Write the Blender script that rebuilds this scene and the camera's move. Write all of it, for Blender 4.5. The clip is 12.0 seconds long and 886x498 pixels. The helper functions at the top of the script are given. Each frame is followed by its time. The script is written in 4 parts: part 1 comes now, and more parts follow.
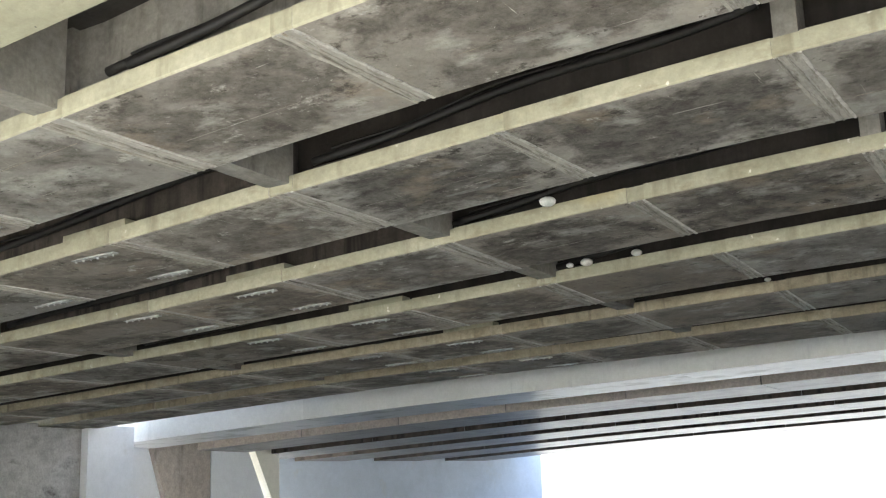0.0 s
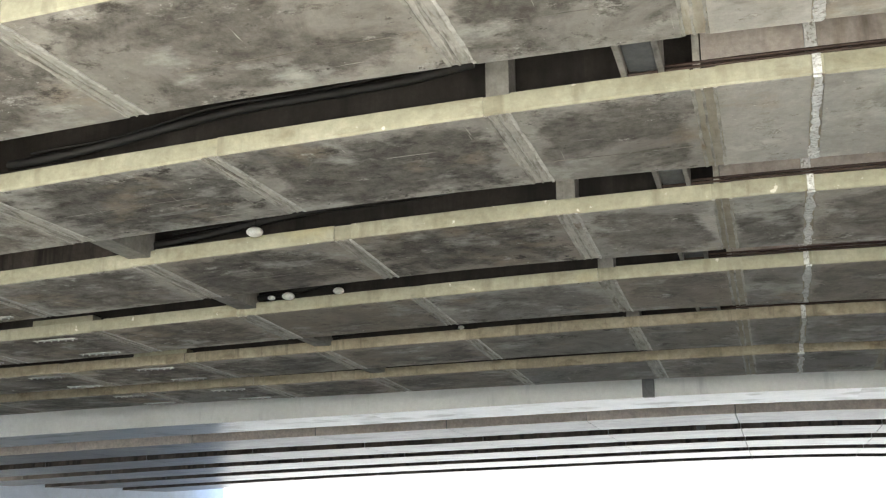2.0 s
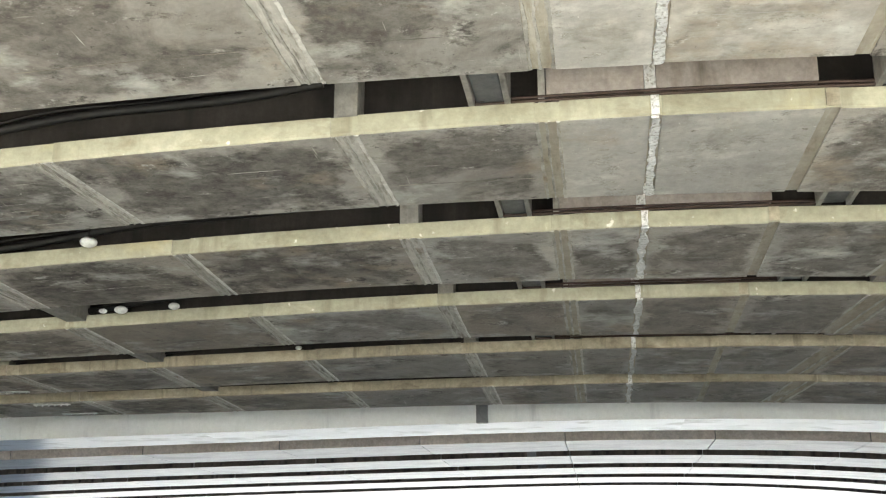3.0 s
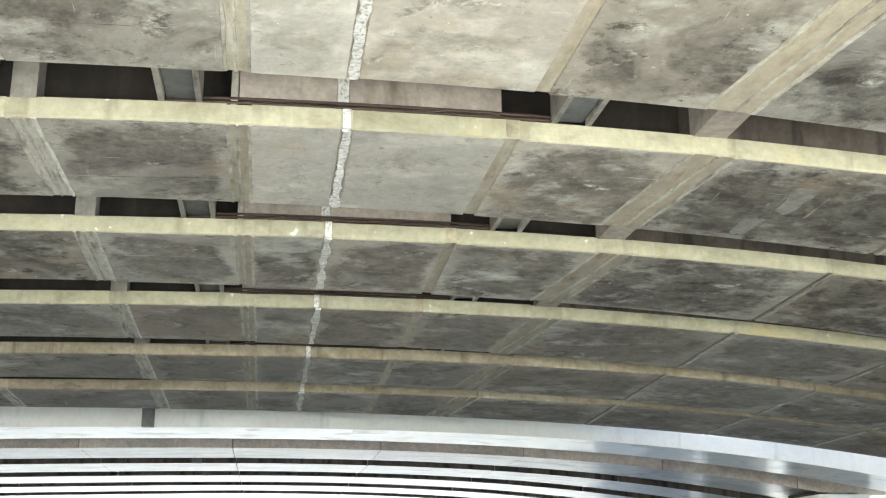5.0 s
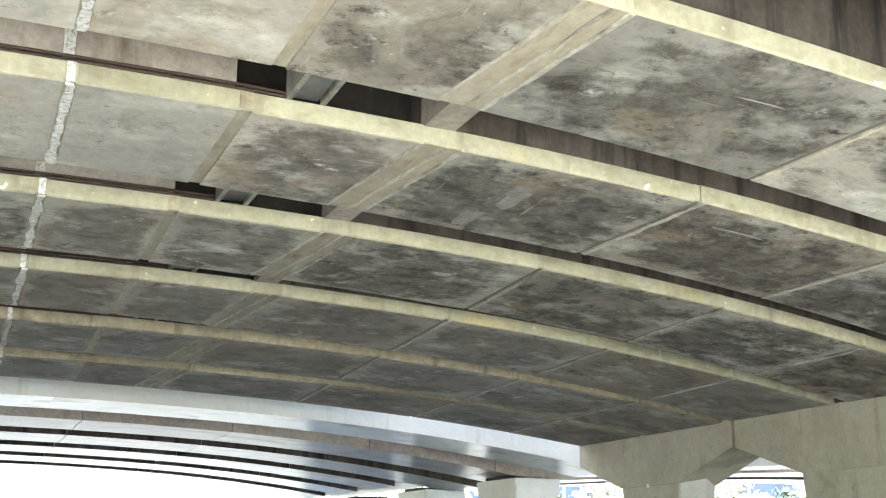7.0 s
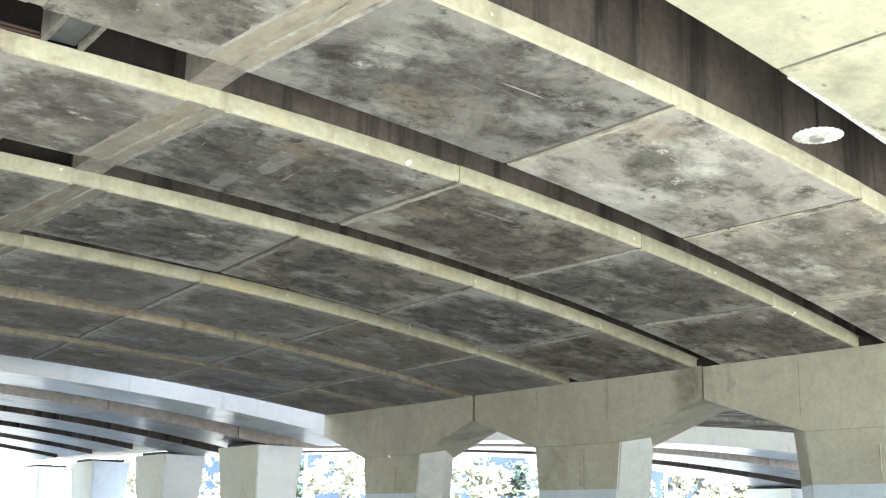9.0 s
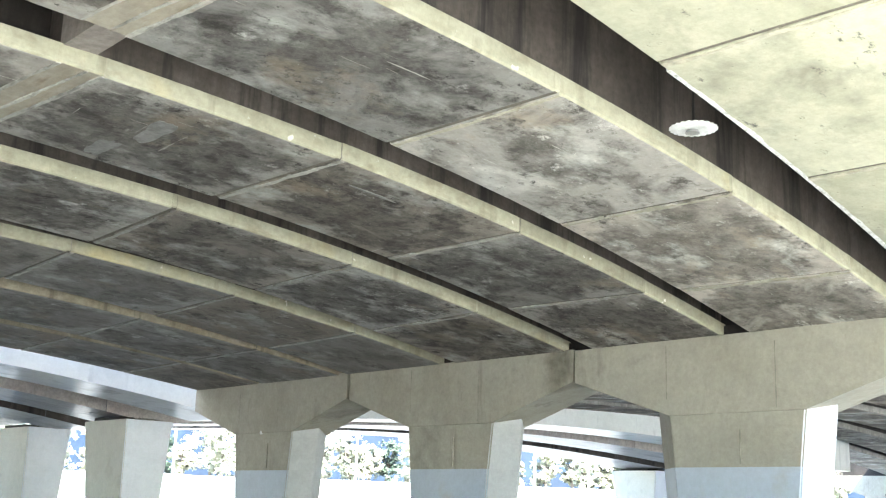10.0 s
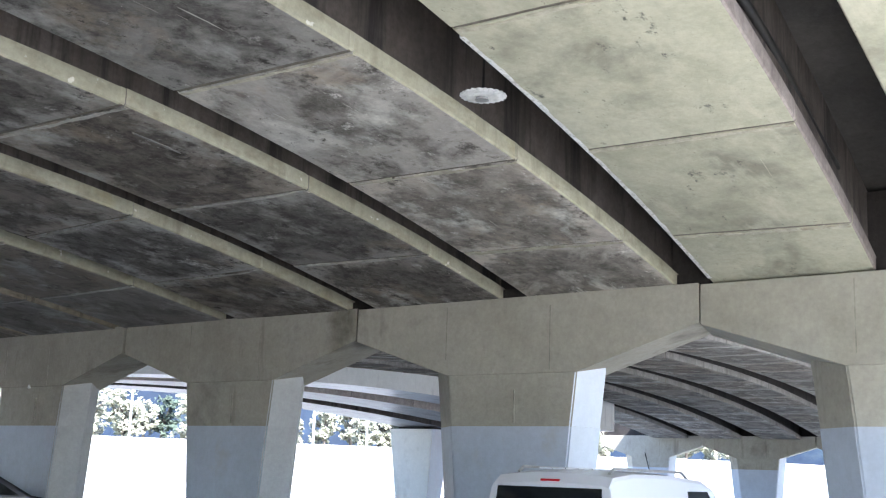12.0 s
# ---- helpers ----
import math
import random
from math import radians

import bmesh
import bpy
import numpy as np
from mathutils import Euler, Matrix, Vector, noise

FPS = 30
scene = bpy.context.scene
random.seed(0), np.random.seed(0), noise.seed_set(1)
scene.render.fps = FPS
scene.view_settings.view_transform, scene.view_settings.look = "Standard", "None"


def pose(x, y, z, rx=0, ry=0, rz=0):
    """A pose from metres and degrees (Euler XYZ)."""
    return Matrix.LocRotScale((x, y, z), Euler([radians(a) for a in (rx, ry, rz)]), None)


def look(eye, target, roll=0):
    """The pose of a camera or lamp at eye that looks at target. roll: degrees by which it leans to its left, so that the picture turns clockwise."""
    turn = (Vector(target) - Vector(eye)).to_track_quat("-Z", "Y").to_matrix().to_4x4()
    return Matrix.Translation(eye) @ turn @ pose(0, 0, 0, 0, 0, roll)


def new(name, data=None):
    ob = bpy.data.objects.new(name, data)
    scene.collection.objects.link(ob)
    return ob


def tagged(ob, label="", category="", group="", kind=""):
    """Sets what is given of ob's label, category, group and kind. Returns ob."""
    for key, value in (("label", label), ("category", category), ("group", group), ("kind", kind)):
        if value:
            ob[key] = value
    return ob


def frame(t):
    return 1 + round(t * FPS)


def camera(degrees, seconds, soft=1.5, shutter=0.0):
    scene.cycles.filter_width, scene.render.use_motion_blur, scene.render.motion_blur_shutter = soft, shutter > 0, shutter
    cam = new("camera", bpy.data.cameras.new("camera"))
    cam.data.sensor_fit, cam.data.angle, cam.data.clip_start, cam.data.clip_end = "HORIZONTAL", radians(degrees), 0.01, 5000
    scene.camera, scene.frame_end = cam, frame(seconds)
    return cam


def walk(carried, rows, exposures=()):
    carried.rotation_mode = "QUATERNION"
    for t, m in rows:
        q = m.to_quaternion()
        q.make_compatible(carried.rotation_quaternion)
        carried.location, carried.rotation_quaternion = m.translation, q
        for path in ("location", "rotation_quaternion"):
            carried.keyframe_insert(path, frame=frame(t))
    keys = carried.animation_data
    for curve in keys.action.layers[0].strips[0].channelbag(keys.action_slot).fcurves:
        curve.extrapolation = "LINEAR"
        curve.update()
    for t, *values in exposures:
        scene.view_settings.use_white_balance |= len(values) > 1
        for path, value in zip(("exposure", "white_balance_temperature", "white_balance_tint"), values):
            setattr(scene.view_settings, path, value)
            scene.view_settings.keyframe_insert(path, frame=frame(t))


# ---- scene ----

cam = camera(42.0, 12.0, soft=1.2)
PATH = [
    (0.0, pose(0, 0, 1.8, 103.108, 1.917, 31.359)),
    (0.5, pose(0, 0, 1.8, 103.304, 1.441, 27.877)),
    (1.0, pose(0, 0, 1.8, 103.593, 1.008, 23.988)),
    (1.5, pose(0, 0, 1.8, 103.978, 0.747, 20.228)),
    (2.0, pose(0, 0, 1.8, 104.513, 0.348, 15.963)),
    (2.5, pose(0, 0, 1.8, 105.066, 0.016, 11.973)),
    (3.0, pose(0, 0, 1.8, 105.600, -0.016, 7.753)),
    (3.2, pose(0, 0, 1.8, 105.598, 0.017, 6.180)),
    (4.8, pose(0, 0, 1.8, 106.067, 0.195, -6.856)),
    (5.0, pose(0, 0, 1.8, 105.969, 0.161, -8.473)),
    (5.5, pose(0, 0, 1.8, 105.682, -0.003, -12.250)),
    (6.0, pose(0, 0, 1.8, 105.419, -0.146, -16.055)),
    (6.5, pose(0, 0, 1.8, 105.180, -0.284, -19.485)),
    (7.0, pose(0, 0, 1.8, 104.924, -0.440, -22.767)),
    (8.8, pose(0, 0, 1.8, 103.767, -1.094, -33.881)),
    (9.0, pose(0, 0, 1.8, 103.587, -1.231, -35.334)),
    (9.5, pose(0, 0, 1.8, 103.170, -1.594, -38.438)),
    (10.0, pose(0, 0, 1.8, 102.720, -1.787, -41.597)),
    (10.5, pose(0, 0, 1.8, 102.276, -1.883, -44.486)),
    (11.0, pose(0, 0, 1.8, 101.769, -1.921, -47.483)),
    (11.5, pose(0, 0, 1.8, 101.272, -1.929, -50.040)),
    (12.0, pose(0, 0, 1.8, 101.020, -1.844, -52.390)),
]
walk(cam, PATH, [(0.0, 2.72, 6550, 8), (1.0, 2.74, 6600, 8), (2.5, 2.98, 6700, 7), (5.0, 3.36, 6500, 4), (7.0, 3.34, 6500, 4), (9.5, 3.32, 6150, 5), (10.5, 3.04, 6050, 6), (11.0, 2.86, 5950, 7), (11.5, 2.69, 5850, 9), (12.0, 2.25, 5720, 14)])

# ---------------------------------------------------------------- light
world = bpy.data.worlds.new("world")
scene.world = world
world.use_nodes = True
nt = world.node_tree
sky = nt.nodes.new("ShaderNodeTexSky")
sky.sky_type = 'NISHITA'
sky.sun_disc = False
SUN_EL, SUN_AZ = 48.0, 205.0
sky.sun_elevation = radians(SUN_EL)
sky.sun_rotation = radians(SUN_AZ)
nt.links.new(sky.outputs[0], nt.nodes["Background"].inputs[0])
nt.nodes["Background"].inputs[1].default_value = 0.15
sun = new("sun", bpy.data.lights.new("sun", 'SUN'))
sun.data.energy = 5.0
sun.data.angle = radians(0.5)
sun.data.color = (1.0, 0.95, 0.86)
_az, _el = radians(SUN_AZ), radians(SUN_EL)
sun.matrix_world = look((0, 0, 60), (-math.sin(_az) * math.cos(_el), -math.cos(_az) * math.cos(_el), 60 - math.sin(_el)))

# ---------------------------------------------------------------- materials
def material(name, shades, rough=0.85, scale=1.0, stretch=(1, 1, 1), bump=0.25, stain=None, streak=None, speck=None, fine=14.0, spread=0.12, metal=0.0, grain_mix=0.55, warp=0.15, layers=(), panel=False, sheen=0.35, vary=0.0, tint=None):
    """Mineral surface: broad clouds between shades, grain, optional dark stains, vertical or lengthwise streaks and pale specks."""
    m = bpy.data.materials.new(name)
    m.use_nodes = True
    n, l = m.node_tree.nodes, m.node_tree.links
    bsdf = n["Principled BSDF"]
    bsdf.inputs["Roughness"].default_value = rough
    bsdf.inputs["Metallic"].default_value = metal
    bsdf.inputs["Specular IOR Level"].default_value = sheen
    geo = n.new("ShaderNodeNewGeometry")
    info = n.new("ShaderNodeObjectInfo")
    shift = n.new("ShaderNodeVectorMath"); shift.operation = 'MULTIPLY_ADD'
    comb = n.new("ShaderNodeCombineXYZ")
    for k in range(3):
        l.new(info.outputs["Random"], comb.inputs[k])
    l.new(comb.outputs[0], shift.inputs[0])
    shift.inputs[1].default_value = (0.0, 0.0, 37.0)
    l.new(geo.outputs["Position"], shift.inputs[2])
    mp = n.new("ShaderNodeMapping")
    mp.inputs["Scale"].default_value = [s * scale for s in stretch]
    l.new(shift.outputs[0], mp.inputs["Vector"])

    def noise_tex(sc, det, r, src, dist=0.0):
        t = n.new("ShaderNodeTexNoise")
        t.inputs["Scale"].default_value, t.inputs["Detail"].default_value = sc, det
        t.inputs["Roughness"].default_value = r
        t.inputs["Distortion"].default_value = dist
        l.new(src, t.inputs["Vector"])
        return t.outputs["Fac"]

    def ramp(fac, stops):
        r = n.new("ShaderNodeValToRGB")
        el = r.color_ramp.elements
        while len(el) < len(stops):
            el.new(0.5)
        for e, (pos, c) in zip(el, stops):
            e.position, e.color = pos, (*c, 1) if len(c) == 3 else c
        l.new(fac, r.inputs[0])
        return r.outputs[0]

    def mix(kind, fac, a, b):
        x = n.new("ShaderNodeMix"); x.data_type = 'RGBA'; x.blend_type = kind
        if isinstance(fac, float):
            x.inputs[0].default_value = fac
        else:
            l.new(fac, x.inputs[0])
        l.new(a, x.inputs[6])
        if isinstance(b, tuple):
            x.inputs[7].default_value = (*b, 1)
        else:
            l.new(b, x.inputs[7])
        return x.outputs[2]

    base = noise_tex(0.9, 9, 0.68, mp.outputs[0], warp)
    steps = [(0.28 + 0.44 * i / max(1, len(shades) - 1), c) for i, c in enumerate(shades)]
    col = ramp(base, steps)
    grain = noise_tex(fine, 6, 0.7, geo.outputs["Position"])
    col = mix('MULTIPLY', grain_mix, col, ramp(grain, [(0.3, (0.62, 0.62, 0.62)), (0.7, (1.25, 1.25, 1.25))]))
    if tint:
        hue = n.new("ShaderNodeMath"); hue.operation = 'PINGPONG'
        l.new(info.outputs["Random"], hue.inputs[0])
        hue.inputs[1].default_value = 0.13
        warm = ramp(hue.outputs[0], [(0.03, (0, 0, 0)), (0.13, (0.75, 0.75, 0.75))])
        col = mix('MULTIPLY', warm, col, tint)
    if stain:
        (c, lo, hi, sc) = stain
        s1 = noise_tex(sc, 9, 0.66, mp.outputs[0], warp)
        if vary:
            swing = n.new("ShaderNodeMath"); swing.operation = 'MULTIPLY_ADD'
            l.new(info.outputs["Random"], swing.inputs[0])
            swing.inputs[1].default_value = vary
            l.new(s1, swing.inputs[2])
            s1 = swing.outputs[0]
        soot = ramp(s1, [(lo, (0, 0, 0)), (hi, (1, 1, 1))])
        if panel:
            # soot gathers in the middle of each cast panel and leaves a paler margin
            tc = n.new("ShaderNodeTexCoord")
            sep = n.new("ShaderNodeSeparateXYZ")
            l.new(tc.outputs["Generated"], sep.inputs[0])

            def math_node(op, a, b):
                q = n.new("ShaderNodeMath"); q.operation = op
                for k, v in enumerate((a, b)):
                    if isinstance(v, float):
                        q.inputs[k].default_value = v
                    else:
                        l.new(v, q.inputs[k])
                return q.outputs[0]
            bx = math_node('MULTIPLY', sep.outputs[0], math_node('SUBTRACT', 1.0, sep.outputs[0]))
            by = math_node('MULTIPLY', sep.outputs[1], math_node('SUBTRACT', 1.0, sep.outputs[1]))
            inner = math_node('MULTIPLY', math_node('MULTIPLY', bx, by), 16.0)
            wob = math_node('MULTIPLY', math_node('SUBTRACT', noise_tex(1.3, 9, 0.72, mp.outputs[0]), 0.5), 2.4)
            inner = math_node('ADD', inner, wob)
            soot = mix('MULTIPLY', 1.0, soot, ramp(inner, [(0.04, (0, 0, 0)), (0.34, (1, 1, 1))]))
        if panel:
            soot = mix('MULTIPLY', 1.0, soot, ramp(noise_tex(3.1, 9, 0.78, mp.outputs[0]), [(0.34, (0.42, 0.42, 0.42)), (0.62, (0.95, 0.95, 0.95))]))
        col = mix('MIX', soot, col, c)
    if streak:
        (c, lo, hi, vec) = streak
        mq = n.new("ShaderNodeMapping"); mq.inputs["Scale"].default_value = vec
        l.new(shift.outputs[0], mq.inputs["Vector"])
        s2 = noise_tex(1.0, 5, 0.6, mq.outputs[0])
        col = mix('MIX', ramp(s2, [(lo, (0, 0, 0)), (hi, (1, 1, 1))]), col, c)
    if speck:
        (c, lo, hi, sc) = speck
        s3 = noise_tex(sc, 4, 0.5, geo.outputs["Position"])
        col = mix('MIX', ramp(s3, [(lo, (0, 0, 0)), (hi, (1, 1, 1))]), col, c)
    for (c, lo, hi, vec, rgh) in layers:
        mq = n.new("ShaderNodeMapping"); mq.inputs["Scale"].default_value = vec
        l.new(shift.outputs[0], mq.inputs["Vector"])
        s4 = noise_tex(1.0, 8, rgh, mq.outputs[0])
        col = mix('MIX', ramp(s4, [(lo, (0, 0, 0)), (hi, (1, 1, 1))]), col, c)
    mottle = noise_tex(fine * 0.3, 9, 0.75, geo.outputs["Position"])
    col = mix('MULTIPLY', grain_mix, col, ramp(mottle, [(0.32, (0.6, 0.6, 0.6)), (0.68, (1.3, 1.3, 1.3))]))
    tone = n.new("ShaderNodeMapRange")
    tone.inputs["To Min"].default_value, tone.inputs["To Max"].default_value = 1 - spread, 1 + spread
    l.new(info.outputs["Random"], tone.inputs["Value"])
    cc = n.new("ShaderNodeCombineColor")
    for k in range(3):
        l.new(tone.outputs[0], cc.inputs[k])
    col = mix('MULTIPLY', 1.0, col, cc.outputs[0])
    l.new(col, bsdf.inputs["Base Color"])
    bp = n.new("ShaderNodeBump")
    bp.inputs["Strength"].default_value, bp.inputs["Distance"].default_value = bump, 0.02
    l.new(grain, bp.inputs["Height"])
    l.new(bp.outputs[0], bsdf.inputs["Normal"])
    return m


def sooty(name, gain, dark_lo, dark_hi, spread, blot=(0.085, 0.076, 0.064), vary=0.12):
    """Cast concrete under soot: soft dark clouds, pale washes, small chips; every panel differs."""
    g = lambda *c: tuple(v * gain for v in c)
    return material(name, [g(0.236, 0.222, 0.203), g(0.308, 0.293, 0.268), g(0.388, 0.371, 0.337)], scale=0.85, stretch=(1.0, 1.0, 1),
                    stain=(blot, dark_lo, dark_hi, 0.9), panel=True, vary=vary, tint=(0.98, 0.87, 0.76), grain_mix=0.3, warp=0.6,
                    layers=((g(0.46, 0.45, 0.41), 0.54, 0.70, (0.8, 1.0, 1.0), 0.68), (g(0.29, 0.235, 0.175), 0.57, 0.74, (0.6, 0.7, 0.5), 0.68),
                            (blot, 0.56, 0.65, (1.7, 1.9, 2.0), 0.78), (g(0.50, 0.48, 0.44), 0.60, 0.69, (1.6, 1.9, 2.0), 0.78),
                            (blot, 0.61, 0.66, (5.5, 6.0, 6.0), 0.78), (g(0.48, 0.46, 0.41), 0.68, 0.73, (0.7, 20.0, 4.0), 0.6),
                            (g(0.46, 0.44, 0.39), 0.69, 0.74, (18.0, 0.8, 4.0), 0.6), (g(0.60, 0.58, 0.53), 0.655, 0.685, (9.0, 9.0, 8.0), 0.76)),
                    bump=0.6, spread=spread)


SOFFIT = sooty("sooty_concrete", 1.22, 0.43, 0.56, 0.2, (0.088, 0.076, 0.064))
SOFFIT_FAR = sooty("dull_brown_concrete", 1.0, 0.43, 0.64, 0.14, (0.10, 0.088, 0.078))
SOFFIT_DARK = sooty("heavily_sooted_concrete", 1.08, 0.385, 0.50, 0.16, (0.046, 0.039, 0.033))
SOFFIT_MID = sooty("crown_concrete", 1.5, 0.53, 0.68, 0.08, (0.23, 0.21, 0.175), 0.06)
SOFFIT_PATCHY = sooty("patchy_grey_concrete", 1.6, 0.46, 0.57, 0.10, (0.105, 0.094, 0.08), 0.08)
SOFFIT_PALE = material("pale_soffit_concrete", [(0.355, 0.345, 0.25), (0.455, 0.44, 0.33), (0.525, 0.51, 0.39)], scale=0.8, stretch=(0.9, 1.0, 1), grain_mix=0.25,
                       stain=((0.26, 0.25, 0.19), 0.50, 0.66, 1.0),
                       layers=(((0.13, 0.125, 0.105), 0.61, 0.67, (2.2, 3.4, 2.0), 0.78), ((0.56, 0.53, 0.41), 0.58, 0.72, (0.6, 1.6, 1.0), 0.65),
                               ((0.16, 0.15, 0.12), 0.66, 0.69, (10.0, 14.0, 6.0), 0.7)), bump=0.5, spread=0.06)
CLOSURE_PALE = material("pale_joint_mortar", [(0.42, 0.39, 0.30), (0.54, 0.51, 0.40)], scale=3.0, stain=((0.30, 0.26, 0.19), 0.55, 0.68, 1.2), bump=0.6)
GROOVE = material("dark_joint_groove", [(0.13, 0.115, 0.09), (0.22, 0.195, 0.16)], scale=3.0, bump=0.6)
PATCH = material("grey_mortar_patch", [(0.22, 0.215, 0.20), (0.30, 0.295, 0.275)], scale=2.0, stain=((0.15, 0.145, 0.13), 0.52, 0.68, 1.5), bump=0.5)
# flank colour that holds the light falling on the piers from -y
LIT_FLANK = material("pale_blue_lit_flank", [(0.58, 0.62, 0.68), (0.64, 0.68, 0.74), (0.67, 0.71, 0.77)], scale=0.6, rough=0.6, grain_mix=0.12, bump=0.15, spread=0.03)
CLOSURE = material("joint_mortar", [(0.34, 0.32, 0.285), (0.45, 0.428, 0.38), (0.54, 0.515, 0.465)], scale=1.6, stretch=(3, 0.8, 1),
                   stain=((0.19, 0.175, 0.15), 0.50, 0.66, 1.1), layers=(((0.30, 0.235, 0.16), 0.58, 0.70, (2.0, 0.8, 1.0), 0.7), ((0.55, 0.53, 0.49), 0.62, 0.70, (8.0, 1.2, 2.0), 0.7)), bump=0.8)
CLOSURE_STREAKY = material("streaky_joint_mortar", [(0.38, 0.36, 0.32), (0.48, 0.458, 0.415), (0.58, 0.555, 0.51)], scale=2.0, stretch=(4, 0.6, 1), grain_mix=0.35,
                           stain=((0.21, 0.19, 0.16), 0.50, 0.64, 1.4), layers=(((0.64, 0.62, 0.58), 0.55, 0.66, (9.0, 0.9, 2.0), 0.8), ((0.20, 0.155, 0.115), 0.60, 0.70, (6.0, 1.0, 1.0), 0.7)), bump=0.9)
CLOSURE_TAN = material("tan_joint_mortar", [(0.30, 0.262, 0.20), (0.37, 0.33, 0.26), (0.44, 0.405, 0.335)], scale=1.6, stretch=(3, 0.8, 1), grain_mix=0.3,
                       stain=((0.22, 0.17, 0.11), 0.54, 0.72, 1.2), layers=(((0.50, 0.475, 0.41), 0.58, 0.70, (6.0, 0.8, 1.0), 0.7),), bump=0.6)
EDGE = material("yellowed_concrete", [(0.335, 0.318, 0.23), (0.40, 0.382, 0.28), (0.46, 0.44, 0.335)], scale=1.2, stretch=(1.0, 1, 2),
                stain=((0.25, 0.22, 0.15), 0.54, 0.74, 1.2), grain_mix=0.35, streak=((0.25, 0.23, 0.165), 0.56, 0.74, (3.0, 1.0, 0.5)),
                speck=((0.72, 0.70, 0.62), 0.70, 0.74, 7.0), bump=0.25, spread=0.1,
                layers=(((0.52, 0.43, 0.21), 0.60, 0.78, (0.35, 0.5, 0.5), 0.6), ((0.24, 0.205, 0.14), 0.64, 0.74, (1.6, 1.0, 0.8), 0.7)))
EDGE_TAN = material("tan_concrete_edge", [(0.25, 0.215, 0.15), (0.35, 0.305, 0.22), (0.42, 0.375, 0.28)], scale=1.2, stretch=(1.0, 1, 2),
                    stain=((0.19, 0.155, 0.105), 0.56, 0.72, 1.4), streak=((0.17, 0.145, 0.105), 0.58, 0.76, (6.0, 1.0, 0.6)), bump=0.4, spread=0.12)
# edge concrete of the nearest girders with shade put into the colour
EDGE_SHADE = material("shaded_brown_edge", [(0.17, 0.145, 0.13), (0.25, 0.215, 0.195), (0.31, 0.27, 0.25)], scale=1.2,
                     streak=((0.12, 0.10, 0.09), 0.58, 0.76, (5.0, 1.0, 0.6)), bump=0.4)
# near-black holds the girder gaps' shade, under real streaks
WEB = material("shaded_stained_web", [(0.018, 0.016, 0.014), (0.034, 0.029, 0.026), (0.06, 0.052, 0.047)], scale=1.0, stretch=(1.5, 1, 0.4),
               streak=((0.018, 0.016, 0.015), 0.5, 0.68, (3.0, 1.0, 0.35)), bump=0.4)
WEB_PALE = material("grey_web_concrete", [(0.20, 0.19, 0.175), (0.29, 0.275, 0.25), (0.36, 0.34, 0.31)], scale=1.0, stretch=(1.5, 1, 0.4),
                    streak=((0.10, 0.09, 0.08), 0.56, 0.75, (3.0, 1.0, 0.35)), bump=0.4)
PIER = material("buff_pier_concrete", [(0.33, 0.306, 0.246), (0.40, 0.375, 0.31), (0.45, 0.425, 0.355)], scale=0.6, grain_mix=0.25,
                stain=((0.17, 0.155, 0.12), 0.55, 0.74, 0.9), streak=((0.20, 0.18, 0.14), 0.60, 0.8, (2.0, 2.0, 0.3)),
                layers=(((0.42, 0.39, 0.32), 0.60, 0.72, (0.9, 0.9, 1.4), 0.7),), bump=0.35, spread=0.04)
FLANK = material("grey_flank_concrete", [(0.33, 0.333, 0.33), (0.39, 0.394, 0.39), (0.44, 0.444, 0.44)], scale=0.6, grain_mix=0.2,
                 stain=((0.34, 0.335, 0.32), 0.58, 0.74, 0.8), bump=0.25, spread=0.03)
PAINT = material("pale_grey_paint", [(0.44, 0.49, 0.56), (0.50, 0.55, 0.63), (0.54, 0.59, 0.67)], scale=0.7, rough=0.6, grain_mix=0.15,
                 stain=((0.48, 0.49, 0.50), 0.60, 0.75, 1.3), bump=0.2, spread=0.03)
PALE = material("pale_new_concrete", [(0.64, 0.65, 0.64), (0.71, 0.72, 0.71), (0.76, 0.77, 0.76)], scale=0.5, rough=0.6, grain_mix=0.15,
                streak=((0.45, 0.46, 0.47), 0.6, 0.8, (2.0, 2.0, 0.3)), bump=0.2, spread=0.04)
PINK = material("pinkish_beam_concrete", [(0.45, 0.39, 0.35), (0.54, 0.48, 0.435), (0.60, 0.54, 0.50)], scale=0.8,
                streak=((0.30, 0.26, 0.24), 0.6, 0.8, (1.5, 1.5, 0.4)), bump=0.3)
# bluish bounced light and its mottling put into the soffit colour
BEAM_BOUNCE = material("bounce_lit_glossy_soffit", [(0.42, 0.44, 0.48), (0.52, 0.54, 0.58), (0.60, 0.62, 0.66)], scale=0.9, rough=0.34, sheen=0.4, grain_mix=0.12,
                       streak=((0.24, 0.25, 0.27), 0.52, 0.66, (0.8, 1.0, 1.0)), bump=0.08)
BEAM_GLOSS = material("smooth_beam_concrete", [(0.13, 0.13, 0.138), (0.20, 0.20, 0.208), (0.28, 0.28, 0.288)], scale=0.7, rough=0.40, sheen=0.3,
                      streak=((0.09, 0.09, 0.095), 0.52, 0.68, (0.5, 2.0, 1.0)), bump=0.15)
DARK_WALL = material("grimy_wall_concrete", [(0.34, 0.33, 0.33), (0.46, 0.45, 0.45), (0.56, 0.55, 0.545)], scale=0.8, stretch=(1, 1, 1.6),
                     stain=((0.12, 0.112, 0.11), 0.55, 0.7, 0.9), bump=0.4)
# deck concrete with the shade above the girders put into its colour
DECK = material("shade_dark_deck", [(0.03, 0.028, 0.026), (0.06, 0.055, 0.05)], scale=1.0, bump=0.4)
